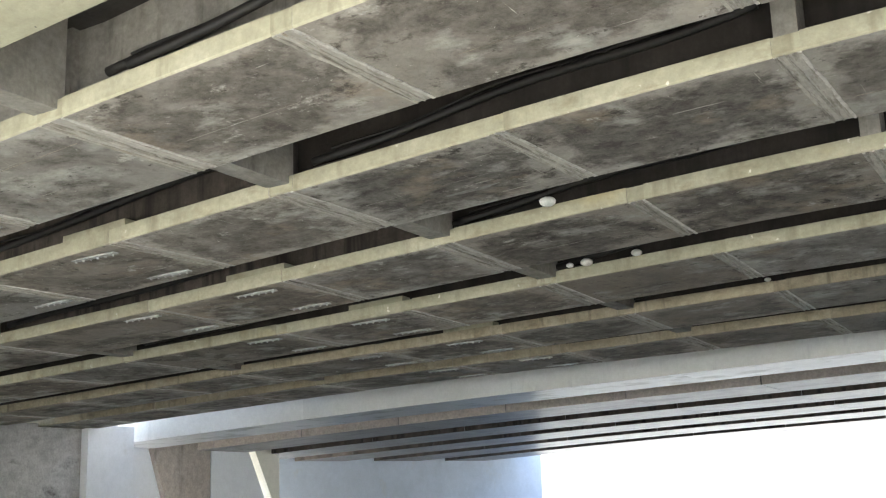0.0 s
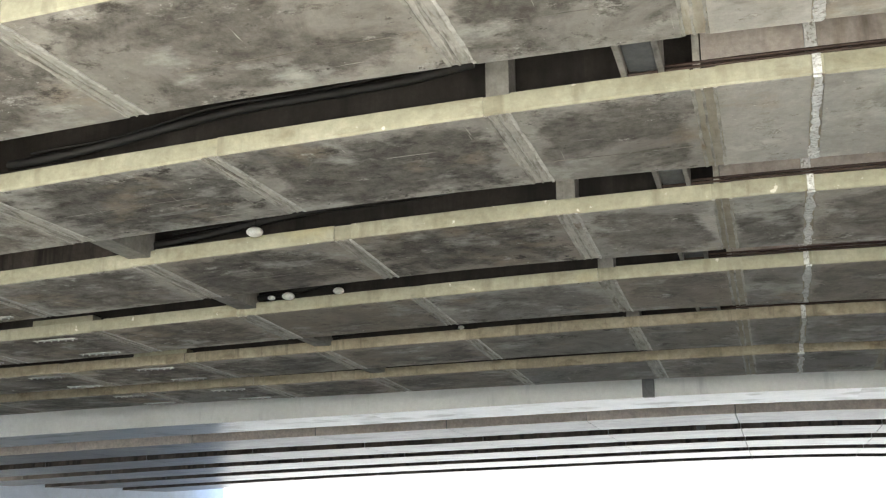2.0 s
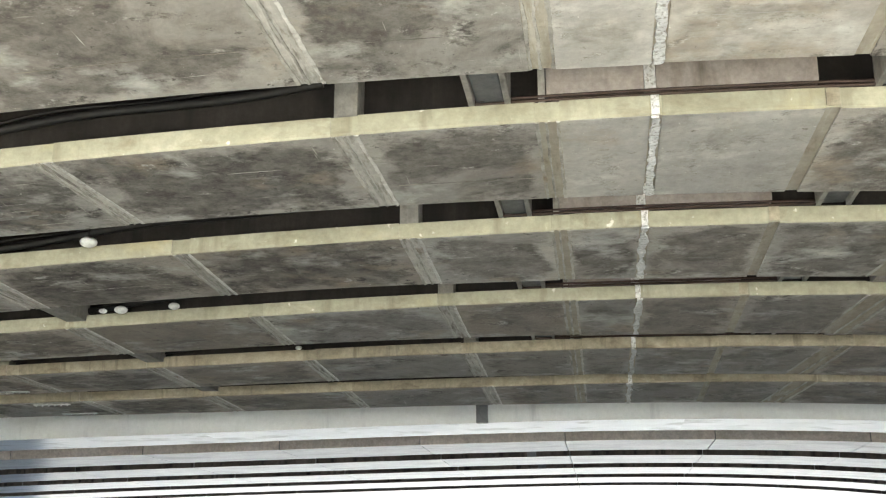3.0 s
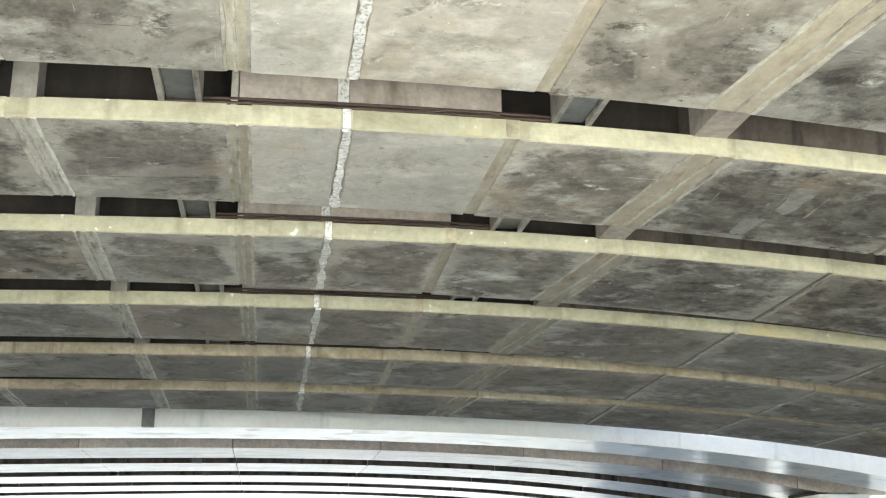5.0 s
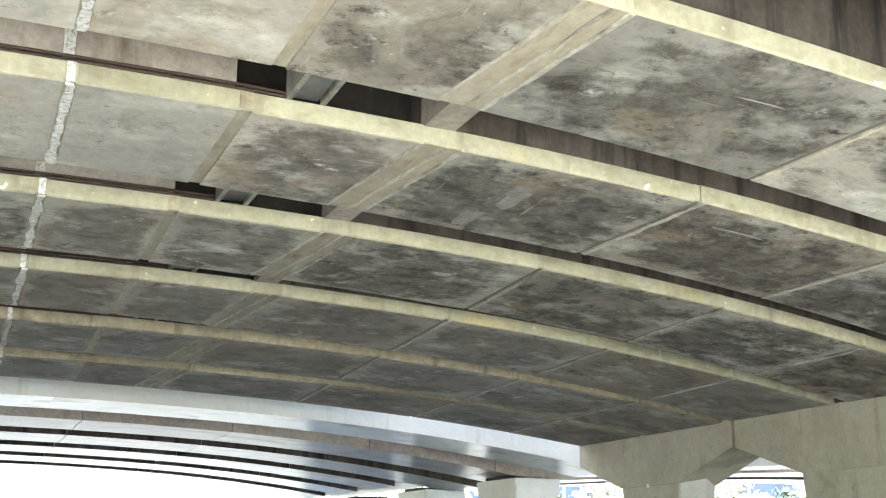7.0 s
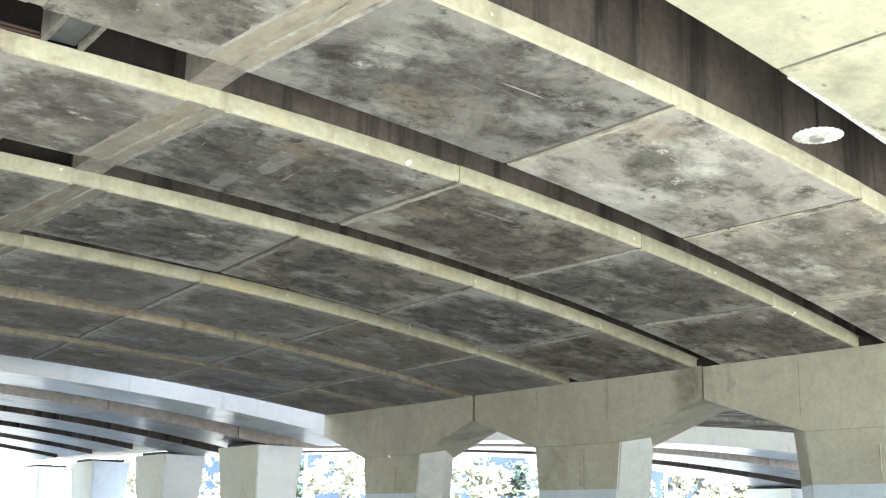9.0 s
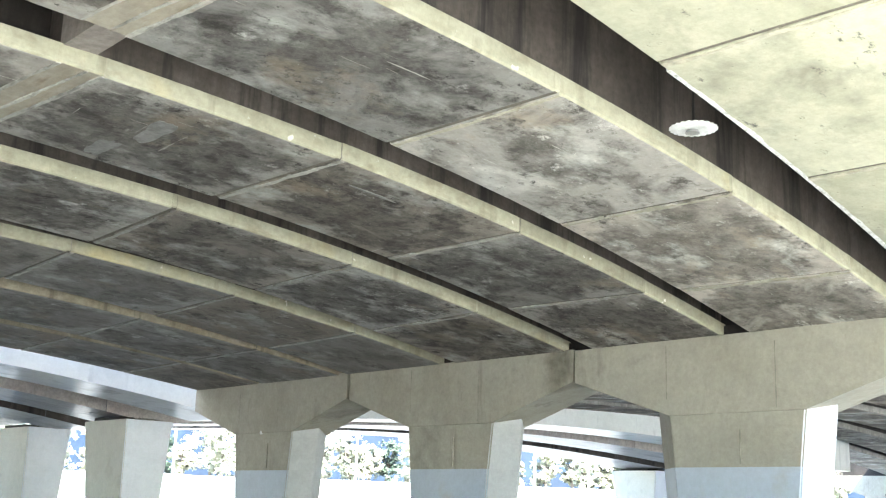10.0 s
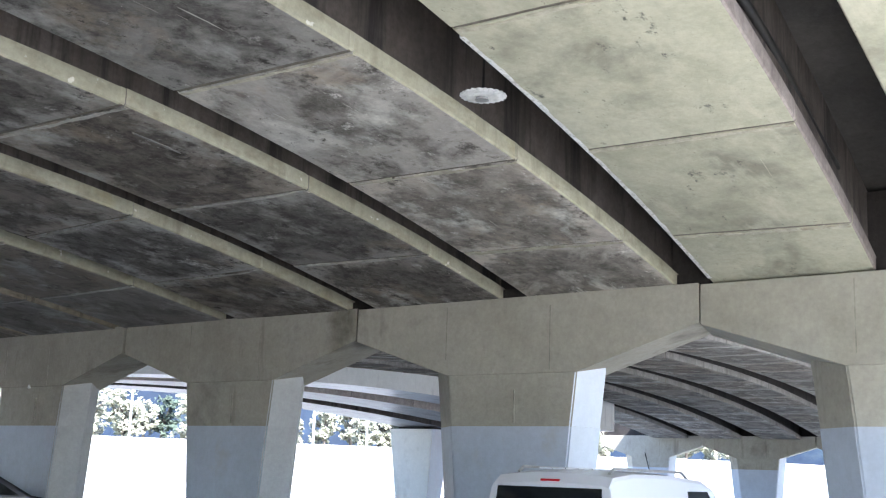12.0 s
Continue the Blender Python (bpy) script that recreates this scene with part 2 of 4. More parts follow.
LIME = material("lime_deposit", [(0.60, 0.595, 0.58), (0.82, 0.82, 0.81)], scale=5.0, stain=((0.36, 0.345, 0.31), 0.52, 0.60, 5.0), bump=1.0, fine=22.0)
LIME_DULL = material("dull_lime_mortar", [(0.54, 0.525, 0.49), (0.68, 0.665, 0.63)], scale=4.0, stain=((0.36, 0.335, 0.30), 0.52, 0.66, 2.0), bump=0.8, fine=20.0)
RUST = material("rusty_steel", [(0.045, 0.03, 0.024), (0.09, 0.058, 0.045)], scale=4.0, rough=0.7, bump=0.4)
BLACK = material("black_pipe_rubber", [(0.012, 0.012, 0.012), (0.03, 0.028, 0.026)], scale=3.0, rough=0.55, bump=0.2)
WHITE = material("white_enamel", [(0.74, 0.74, 0.72), (0.82, 0.82, 0.80)], scale=3.0, rough=0.4, bump=0.1, spread=0.02)
GROUND = material("sunlit_gravel_ground", [(0.42, 0.41, 0.37), (0.51, 0.50, 0.46), (0.58, 0.57, 0.53)], scale=0.25,
                  stain=((0.34, 0.33, 0.29), 0.56, 0.7, 0.9), bump=0.8, fine=9.0)

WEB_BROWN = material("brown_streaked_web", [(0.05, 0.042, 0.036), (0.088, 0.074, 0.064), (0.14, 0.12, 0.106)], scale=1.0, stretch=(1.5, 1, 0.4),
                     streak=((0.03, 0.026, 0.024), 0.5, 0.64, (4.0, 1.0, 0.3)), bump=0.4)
WEB_PINK = material("pinkish_infill_concrete", [(0.26, 0.225, 0.20), (0.36, 0.315, 0.285), (0.43, 0.385, 0.35)], scale=1.0, stretch=(1.5, 1, 0.5),
                    streak=((0.17, 0.14, 0.12), 0.58, 0.76, (2.5, 1.0, 0.5)), bump=0.4)
STEEL = material("dark_grey_steel", [(0.10, 0.105, 0.11), (0.17, 0.175, 0.18)], scale=3.0, rough=0.5, bump=0.15)
GALV = material("galvanised_steel", [(0.38, 0.38, 0.37), (0.52, 0.52, 0.51)], scale=5.0, rough=0.5, bump=0.15, metal=0.3)
SEAM = material("faint_casting_seam", [(0.26, 0.245, 0.195), (0.36, 0.34, 0.28)], scale=3.0, bump=0.3)
BRIGHT_WHITE = material("bright_white_concrete", [(0.70, 0.72, 0.77), (0.77, 0.79, 0.84), (0.80, 0.82, 0.87)], scale=0.6, rough=0.6, grain_mix=0.12,
                      stain=((0.58, 0.58, 0.58), 0.60, 0.76, 1.2), bump=0.15, spread=0.03)
PIER_PALE = material("pale_buff_pier", [(0.70, 0.67, 0.58), (0.76, 0.73, 0.65), (0.80, 0.77, 0.69)], scale=0.6, grain_mix=0.15,
                     stain=((0.56, 0.51, 0.42), 0.58, 0.78, 0.8), bump=0.2, spread=0.04)
# blue of distance haze put into the hill's leaf colours
FOLIAGE_HAZE = material("haze_blue_foliage", [(0.007, 0.015, 0.032), (0.012, 0.024, 0.046), (0.022, 0.038, 0.062)], scale=0.12, fine=0.5, bump=1.0,
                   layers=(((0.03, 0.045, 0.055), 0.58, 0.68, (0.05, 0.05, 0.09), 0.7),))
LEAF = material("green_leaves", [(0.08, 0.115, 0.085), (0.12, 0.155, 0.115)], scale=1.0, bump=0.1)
# sun glare put into the colour, far paler than real leaves
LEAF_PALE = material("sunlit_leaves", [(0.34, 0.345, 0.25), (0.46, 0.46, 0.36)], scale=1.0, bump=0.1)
BARK = material("grey_bark", [(0.10, 0.085, 0.07), (0.2, 0.17, 0.14)], scale=3.0, bump=0.6)


def plain(name, colour, rough, metal=0.0, coat=0.0):
    m = bpy.data.materials.new(name)
    m.use_nodes = True
    b = m.node_tree.nodes["Principled BSDF"]
    b.inputs["Base Color"].default_value = (*colour, 1)
    b.inputs["Roughness"].default_value, b.inputs["Metallic"].default_value = rough, metal
    b.inputs["Coat Weight"].default_value = coat
    return m


CAR_WHITE = plain("white_car_paint", (0.62, 0.63, 0.66), 0.35, 0.0, 0.6)
CAR_DARK = plain("dark_blue_car_paint", (0.012, 0.014, 0.022), 0.3, 0.0, 0.8)
GLASS = plain("tinted_glass", (0.01, 0.012, 0.014), 0.05, 0.0, 0.5)
RED = plain("red_lamp_plastic", (0.5, 0.02, 0.03), 0.25, 0.0, 0.5)


# ---------------------------------------------------------------- builders
def mesh_of(name, bm, mat, smooth=False):
    me = bpy.data.meshes.new(name)
    bm.normal_update()
    bm.to_mesh(me)
    bm.free()
    if smooth:
        for poly in me.polygons:
            poly.use_smooth = True
    for one in (mat if isinstance(mat, (list, tuple)) else (mat,)):
        me.materials.append(one)
    return me


def part(name, bm, mat, parent=None, label="", smooth=False):
    ob = new(name, mesh_of(name, bm, mat, smooth))
    ob.parent = parent
    if label:
        ob["label"] = label
    return ob


def empty(name, loc=(0, 0, 0)):
    ob = new(name)
    ob.location = loc
    return ob


def box(bm, x0, x1, y0, y1, z0, z1, bevel=0.0):
    vs = [bm.verts.new((x, y, z)) for x in (x0, x1) for y in (y0, y1) for z in (z0, z1)]
    fs = [(0, 1, 3, 2), (4, 6, 7, 5), (0, 4, 5, 1), (2, 3, 7, 6), (0, 2, 6, 4), (1, 5, 7, 3)]
    faces = [bm.faces.new([vs[i] for i in f]) for f in fs]
    if bevel:
        edges = list({e for f in faces for e in f.edges})
        bmesh.ops.bevel(bm, geom=edges, offset=bevel, segments=2, affect='EDGES', profile=0.6)
    return bm


def loft(bm, sections, closed=True):
    """Skin between equal-length rings of points, with end caps."""
    rings = [[bm.verts.new(p) for p in s] for s in sections]
    n = len(rings[0])
    for a, b in zip(rings, rings[1:]):
        for i in range(n if closed else n - 1):
            j = (i + 1) % n
            bm.faces.new((a[i], a[j], b[j], b[i]))
    if closed:
        bm.faces.new(rings[0][::-1])
        bm.faces.new(rings[-1])
    bmesh.ops.recalc_face_normals(bm, faces=bm.faces)
    return bm


def tube(bm, pts, r, n=10):
    pts = [Vector(p) for p in pts]
    secs = []
    for i, p in enumerate(pts):
        d = (pts[min(i + 1, len(pts) - 1)] - pts[max(i - 1, 0)]).normalized()
        u = d.cross(Vector((0, 0, 1)))
        u = u.normalized() if u.length > 0.05 else Vector((1, 0, 0))
        v = d.cross(u)
        secs.append([p + r * (math.cos(a) * u + math.sin(a) * v) for a in (2 * math.pi * k / n for k in range(n))])
    return loft(bm, secs)


# ---------------------------------------------------------------- the plan
EYE = 1.8
CAP_X0, CAP_X1 = 15.2, 16.5          # front and back of the pier wall
ABUT_X = -29.0


A0, A1, A2, A3, A4, A5, TX = 0.0723, -0.4723, -0.1062, 0.0172, -0.0554, 0.2019, -0.0381


def soffit(x, y):
    """Height of the girders' underside in the main span."""
    xx = -14.0 + 3.0 * math.log1p(math.exp(min(30.0, (x + 14.0) / 3.0)))
    u = xx / 10
    z = 6.0 + A0 * u + A1 * u ** 2 + A2 * u ** 3 + A3 * u ** 4 + (TX + A4 * 0.1 * u + A5 * 0.1 * u * u) * (min(y, 27) - 12)
    return z + 0.035 * (x - xx) - 0.1 * max(0.0, (x - 7.0) / 8.0) ** 2


def soffit_next(x, y):
    """The same in the span behind the piers, an arch between two pier rows."""
    u = (x - 16.5) / 45.5
    return soffit(15.8, y - 0.13 * (x - 15.87)) - 0.3 * u + 4.6 * u * (1 - u)


def lerp(a, b, t):
    return a + (b - a) * t


def clamp(v, a=0.0, b=1.0):
    return max(a, min(b, v))


def strip(bm, xs, y0, y1, zf, h0, h1, sub=3):
    """A long bar from y0 to y1 along x whose underside follows zf, from h0 to h1 above it."""
    pts = []
    for a, b in zip(xs, xs[1:]):
        pts += [lerp(a, b, i / sub) for i in range(sub)]
    pts.append(xs[-1])
    f0 = y0 if callable(y0) else (lambda x: y0)
    f1 = y1 if callable(y1) else (lambda x: y1)
    return loft(bm, [[(x, f0(x), zf(x, f0(x)) + h0), (x, f1(x), zf(x, f1(x)) + h0), (x, f1(x), zf(x, f1(x)) + h1), (x, f0(x), zf(x, f0(x)) + h1)] for x in pts])


# joints between the precast segments and their widths
JOINTS = [-27.0, -24.0, -21.0, -18.25, -14.1, -11.2, -8.35, -5.35, -2.33, -0.4, 0.63, 2.2, 4.4, 7.32, 10.33, 13.0]
WIDTHS = [0.26, 0.26, 0.26, 0.26, 0.26, 0.26, 0.36, 0.24, 0.28, 0.24, 0.12, 0.14, 0.5, 0.07, 0.06, 0.06]


def joint_at(j, y):
    """Place of a joint along the bridge: it runs askew under the nearer girders."""
    k = max(0.0, 14.0 - y)
    if j < -7:
        return j - 0.08 * k
    if j < -5:
        return j - 0.088 * k
    if j < -2:
        return j - 0.03 * k
    if 2 < j < 3:
        return j + 0.03 * k
    if 4 < j < 5:
        return j - 0.12 * ((y - 7.25) % 3.34) - 0.02 * (y - 10.6)
    if j > 6:
        return j + 0.09 * k
    return j


FLANGE_H = 0.205
# near edge of each girder, its drift and widening towards the piers, its width
GIRDERS = [(-3.0, 0.9, 0.0, 2.4), (0.15, 1.2, -0.3, 2.6), (3.3, 1.35, -0.35, 2.73), (7.3, 0.25, 0.42, 2.1), (10.6, 0.05, 0.5, 2.1), (13.95, 0.0, 0.7, 2.1), (17.34, 0.0, 0.85, 2.1), (20.75, 0.0, 0.85, 2.1), (24.0, 0.0, 0.7, 2.1)]


def near_edge(g):
    y, drift = g[:2]
    return lambda x: y + drift * clamp((x - 4.0) / 11.0, 0, 1.2)


def far_edge(g):
    y, drift, grow, wide = g
    return lambda x: y + drift * clamp((x - 4.0) / 11.0, 0, 1.2) + wide + grow * clamp((x + 4.0) / 16.0, 0, 1.2)


def chunk(bm, x0, x1, y0, y1, zf, h, chamfer=0.02, rag=0.0, seed=0):
    """One precast flange segment with chamfered lower edges; each end is given at the near and the far edge; the sides take the second material."""
    (n0, f0), (n1, f1) = x0, x1
    rnd = random.Random(seed)
    if rag:
        # ragged patch: outline wanders across the girder
        m = 70 if rag < 0.1 else 44
        rows = []
        for j in range(m + 1):
            w1 = noise.noise((seed * 1.7, j * 6.0 / m, 0)) + 0.5 * noise.noise((seed * 1.7, j * 19.0 / m, 5)) + 0.35 * rnd.uniform(-0.5, 0.5)
            w2 = noise.noise((seed * 1.7, j * 6.0 / m, 9)) + 0.5 * noise.noise((seed * 1.7, j * 19.0 / m, 14)) + 0.35 * rnd.uniform(-0.5, 0.5)
            a, b = lerp(n0, f0, j / m) - rag * (0.4 + w1), lerp(n1, f1, j / m) + rag * (0.4 + w2)
            row = []
            for x in (a, b):
                y = lerp(y0(x), y1(x), j / m)
                row.append((x, y, zf(x, y)))
            rows.append(row)
        loft(bm, [[(*r[0][:2], r[0][2] + h), r[0], r[1], (*r[1][:2], r[1][2] + h)] for r in rows])
        return bm
    n = max(2, int((n1 - n0) / 0.8))
    c = chamfer
    rings = []
    for i in range(n + 1):
        xn, xf = lerp(n0, n1, i / n), lerp(f0, f1, i / n)
        a, b = y0(xn), y1(xf)
        za, zb = zf(xn, a), zf(xf, b)
        rings.append([bm.verts.new(q) for q in ((xn, a + c, za), (xf, b - c, zb), (xf, b, zb + c), (xf, b, zb + h), (xn, a, za + h), (xn, a, za + c))])
    for a, b in zip(rings, rings[1:]):
        for i in range(6):
            j = (i + 1) % 6
            f = bm.faces.new((a[j], a[i], b[i], b[j]))
            f.material_index = 1 if i in (2, 4, 5) else 0
    bm.faces.new(rings[0])
    bm.faces.new(rings[-1][::-1])
    return bm


def girder(gi, spec, zf, x_from, x_to, joints, widths, tint, label, group, detail=True):
    g = empty("bridge_girder", (0, 0, 0))
    tagged(g, label, "girder", group)
    y0, y1 = near_edge(spec), far_edge(spec)
    if not detail:
        # the far span bends away
        y0, y1 = (lambda x: spec[0] + 0.13 * (x - 15.87)), (lambda x: spec[0] + spec[3] + 0.13 * (x - 15.87))
    rnd = random.Random(gi * 31 + 7)
    side = WEB_PALE if not detail else EDGE_SHADE if spec[0] < 6 else (EDGE if spec[0] < 20 else EDGE_TAN)
    place = joint_at if detail else (lambda q, y: q)
    cuts = [(x_from, x_from)]
    for j, w in zip(joints, widths):
        if x_from < j - w and j + w < x_to:
            e = rnd.uniform(-0.02, 0.02)
            xn, xf = place(j, y0(j)) + e, place(j, y1(j)) + e
            cuts += [(xn - w / 2, xf - w / 2), (xn + w / 2, xf + w / 2)]
    cuts.append((x_to, x_to))
    for k in range(len(cuts) - 1):
        ca, cb = cuts[k], cuts[k + 1]
        a, b = sum(ca) / 2, sum(cb) / 2
        mid = (a + b) / 2
        bm = bmesh.new()
        if k % 2 == 0:
            dz = rnd.uniform(-0.006, 0.006)
            dy = rnd.uniform(-0.012, 0.012)
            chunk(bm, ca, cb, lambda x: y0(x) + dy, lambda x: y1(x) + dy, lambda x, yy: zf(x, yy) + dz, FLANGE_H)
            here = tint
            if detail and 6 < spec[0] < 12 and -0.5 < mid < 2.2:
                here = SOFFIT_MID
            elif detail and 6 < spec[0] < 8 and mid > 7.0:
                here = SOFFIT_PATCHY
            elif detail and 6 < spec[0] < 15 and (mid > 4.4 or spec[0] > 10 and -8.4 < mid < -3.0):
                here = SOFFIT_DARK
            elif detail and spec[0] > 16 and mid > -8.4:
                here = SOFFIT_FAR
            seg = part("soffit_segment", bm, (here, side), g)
            for r in range(rnd.choice((0, 0, 1, 1)) if detail and b - a > 1.0 else 0):
                yy = rnd.uniform(0.2, 0.8)
                xa, xb = lerp(a, b, rnd.uniform(0.04, 0.3)), lerp(a, b, rnd.uniform(0.6, 0.95))
                rb = bmesh.new()
                xs_ = [lerp(xa, xb, q / 3) for q in range(4)]
                wd = rnd.uniform(0.002, 0.005)
                strip(rb, xs_, lambda x: lerp(y0(x), y1(x), yy) - wd, lambda x: lerp(y0(x), y1(x), yy) + wd, lambda x, q: zf(x, q) + dz, -0.0025, 0.004, 1)
                part("form_ridge", rb, here, seg)
        else:
            wide = b - a > 0.22
            lime = detail and abs(b - a - 0.12) < 0.005
            thin = b - a < 0.1
            chunk(bm, ca, cb, lambda x: y0(x) + 0.007, lambda x: y1(x) - 0.01, lambda x, yy: zf(x, yy) + (0.006 if wide else 0.014), FLANGE_H - 0.01)
            fill = GROOVE if thin else CLOSURE
            if detail and spec[0] > 6 and not thin:
                fill = CLOSURE_STREAKY if a < -1 else CLOSURE_TAN
            part("closure_joint", bm, (fill, side), g)

            def smear(off, wd, mat, rag, lab, low=0.007, name="mortar_smear"):
                """Ragged raised line of mortar along the joint, at a share of its width."""
                sm = bmesh.new()
                c = [lerp(p, q, off) for p, q in zip(ca, cb)]
                chunk(sm, (c[0] - wd / 2, c[1] - wd / 2), (c[0] + wd / 2, c[1] + wd / 2), lambda x: y0(x) + 0.03, lambda x: y1(x) - 0.03, lambda x, yy: zf(x, yy) - low, 0.025, rag=rag, seed=gi * 53 + k + int(off * 100))
                part(name, sm, mat, g, lab)
            if thin and detail:
                smear(1.55, 0.03, CLOSURE_PALE if spec[0] < 8 else CLOSURE, 0.03, "thin pale mortar line")
            elif lime:
                smear(0.5, 0.05, LIME, 0.045, "white lime-streaked crust", 0.014, "lime_crust")
            elif detail and b - a > 0.4:
                for off, wd in ((0.04, 0.03), (0.62, 0.018), (1.0, 0.03)):
                    smear(off, wd, CLOSURE, 0.02, "pale mortar line")
            elif detail and wide:
                smear(0.08, 0.02, CLOSURE, 0.016, "pale mortar line")
                smear(0.45, 0.012, CLOSURE, 0.014, "pale mortar line")
                smear(0.93, 0.02, LIME_DULL if a < -1 else CLOSURE, 0.018, "pale mortar line")
    if detail:
        # side of the lime joint on the near edge
        bm = bmesh.new()
        box(bm, 0.595, 0.675, y0(0.6) - 0.012, y0(0.6) + 0.02, zf(0.6, y0(0.6)) + 0.01, zf(0.6, y0(0.6)) + FLANGE_H + 0.004)
        part("lime_crust", bm, LIME, g, "white lime-streaked crust")
        # chipped grey bands where the joints reach the near edge
        for j, w in zip(joints, widths):
            if j != 2.2:
                continue
            xj = place(j, y0(j))
            bm = bmesh.new()
            strip(bm, [xj - w * 0.45, xj, xj + w * 0.45], lambda x: y0(x) - 0.013, lambda x: y0(x) + 0.004, zf, 0.021, FLANGE_H - 0.006, 1)
            part("edge_closure", bm, EDGE_TAN, g, "stained mortar at the girder edge")
    # trunk above the flange: set back and painted shade-black on the long side, brown and nearer past the crown
    def trunk(xa, xb, back, mat, lab):
        bm = bmesh.new()
        n = max(4, int((xb - xa) / 1.5))
        xs = [lerp(xa, xb, i / n) for i in range(n + 1)]
        strip(bm, xs, lambda x: y0(x) + back, lambda x: y1(x) - 0.2, zf, FLANGE_H + 0.004, 1.15, 1)
        part("web", bm, mat, g, lab)
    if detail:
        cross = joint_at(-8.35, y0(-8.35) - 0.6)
        # webs go darker bay by bay, as gap shade in the colour
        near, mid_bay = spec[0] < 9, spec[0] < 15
        trunk(x_from, cross, 0.3 if spec[0] < 12 else 0.4, WEB_PALE if near else WEB_BROWN if mid_bay else WEB, "grey-brown web" if mid_bay else "web painted near-black with the gap's shade")
        trunk(cross + 0.002, 4.2, 0.4, WEB_PALE if near else WEB, "grey stained web" if near else "web painted near-black with the gap's shade")
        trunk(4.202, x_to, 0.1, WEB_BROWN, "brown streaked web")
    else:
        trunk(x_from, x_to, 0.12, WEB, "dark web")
    return g


for i, spec in enumerate(GIRDERS):
    pale = spec[0] < 6
    text = "pale buff precast concrete bridge girder with flat underside" if pale else "soot-stained grey precast concrete bridge girder with yellowed edges"
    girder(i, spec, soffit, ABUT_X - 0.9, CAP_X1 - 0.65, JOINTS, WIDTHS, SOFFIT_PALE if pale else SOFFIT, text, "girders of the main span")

# deck slab over all girders of the main span, its unseen far overhang added to block sun; a slot to the second bridge
# opens towards both ends
def slot(x):
    return 27.98 - 0.95 * clamp((x - 7.0) / 3.0) - 0.75 * clamp((-20.0 - x) / 5.0)


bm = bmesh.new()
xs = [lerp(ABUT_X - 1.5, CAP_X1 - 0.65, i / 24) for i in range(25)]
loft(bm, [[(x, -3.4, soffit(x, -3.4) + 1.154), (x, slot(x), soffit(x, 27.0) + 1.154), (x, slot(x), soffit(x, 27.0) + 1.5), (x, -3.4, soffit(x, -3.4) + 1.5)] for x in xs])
tagged(part("deck_slab", bm, DECK), "concrete road deck resting on the girders, painted shade-dark", "deck", kind="structure")

# span behind the piers
NEXT_JOINTS = [19.5 + 3.0 * i for i in range(14)]
for i, spec in enumerate(GIRDERS[1:]):
    girder(20 + i, (spec[0] + spec[1], 0.0, 0.3, 2.2), soffit_next, CAP_X1 - 0.63, 62.6, NEXT_JOINTS, [0.12] * 14, SOFFIT, "grey concrete girder of the far arched span", "girders of the far span", False)
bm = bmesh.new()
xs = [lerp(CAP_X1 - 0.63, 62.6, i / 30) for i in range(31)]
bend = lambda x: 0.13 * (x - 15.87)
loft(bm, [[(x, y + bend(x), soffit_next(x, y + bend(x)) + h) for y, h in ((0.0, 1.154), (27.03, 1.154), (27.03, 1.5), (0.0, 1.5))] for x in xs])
tagged(part("deck_slab", bm, DECK), "concrete deck of the far span, painted shade-dark", "deck", kind="structure")

# ---------------------------------------------------------------- what sits in the gaps between the girders
def in_gap(i, x):
    """y range between girder i and the next at x, and the flange top there."""
    a, b = far_edge(GIRDERS[i])(x), near_edge(GIRDERS[i + 1])(x)
    return a, b, soffit(x, b)


def diaphragm(i, x, thick, mat, label, drop=0.0):
    a, b, z = in_gap(i, x)
    bm = bmesh.new()
    loft(bm, [[(x - thick / 2, a - 0.19, z + FLANGE_H + 0.01 - drop), (x + thick / 2, a - 0.19, z + FLANGE_H + 0.01 - drop), (x + thick / 2, a - 0.19, z + 1.14), (x - thick / 2, a - 0.19, z + 1.14)],
              [(x - thick / 2, b + 0.09, z + FLANGE_H + 0.01 - drop), (x + thick / 2, b + 0.09, z + FLANGE_H + 0.01 - drop), (x + thick / 2, b + 0.09, z + 1.14), (x - thick / 2, b + 0.09, z + 1.14)]])
    tagged(part("diaphragm", bm, mat), label, "diaphragm", "cross walls between girders")


def pilaster(i, x):
    """Narrow pale rib standing on the ledge against the web."""
    yb = near_edge(GIRDERS[i + 1])
    bm = bmesh.new()
    strip(bm, [x - 0.12, x, x + 0.12], lambda q: yb(q) + 0.06, lambda q: yb(q) + 0.41, soffit, FLANGE_H + 0.006, 1.14, 1)
    tagged(part("pilaster", bm, WEB_PALE), "narrow pale concrete rib against a dark web", "rib", "ribs on the ledges")


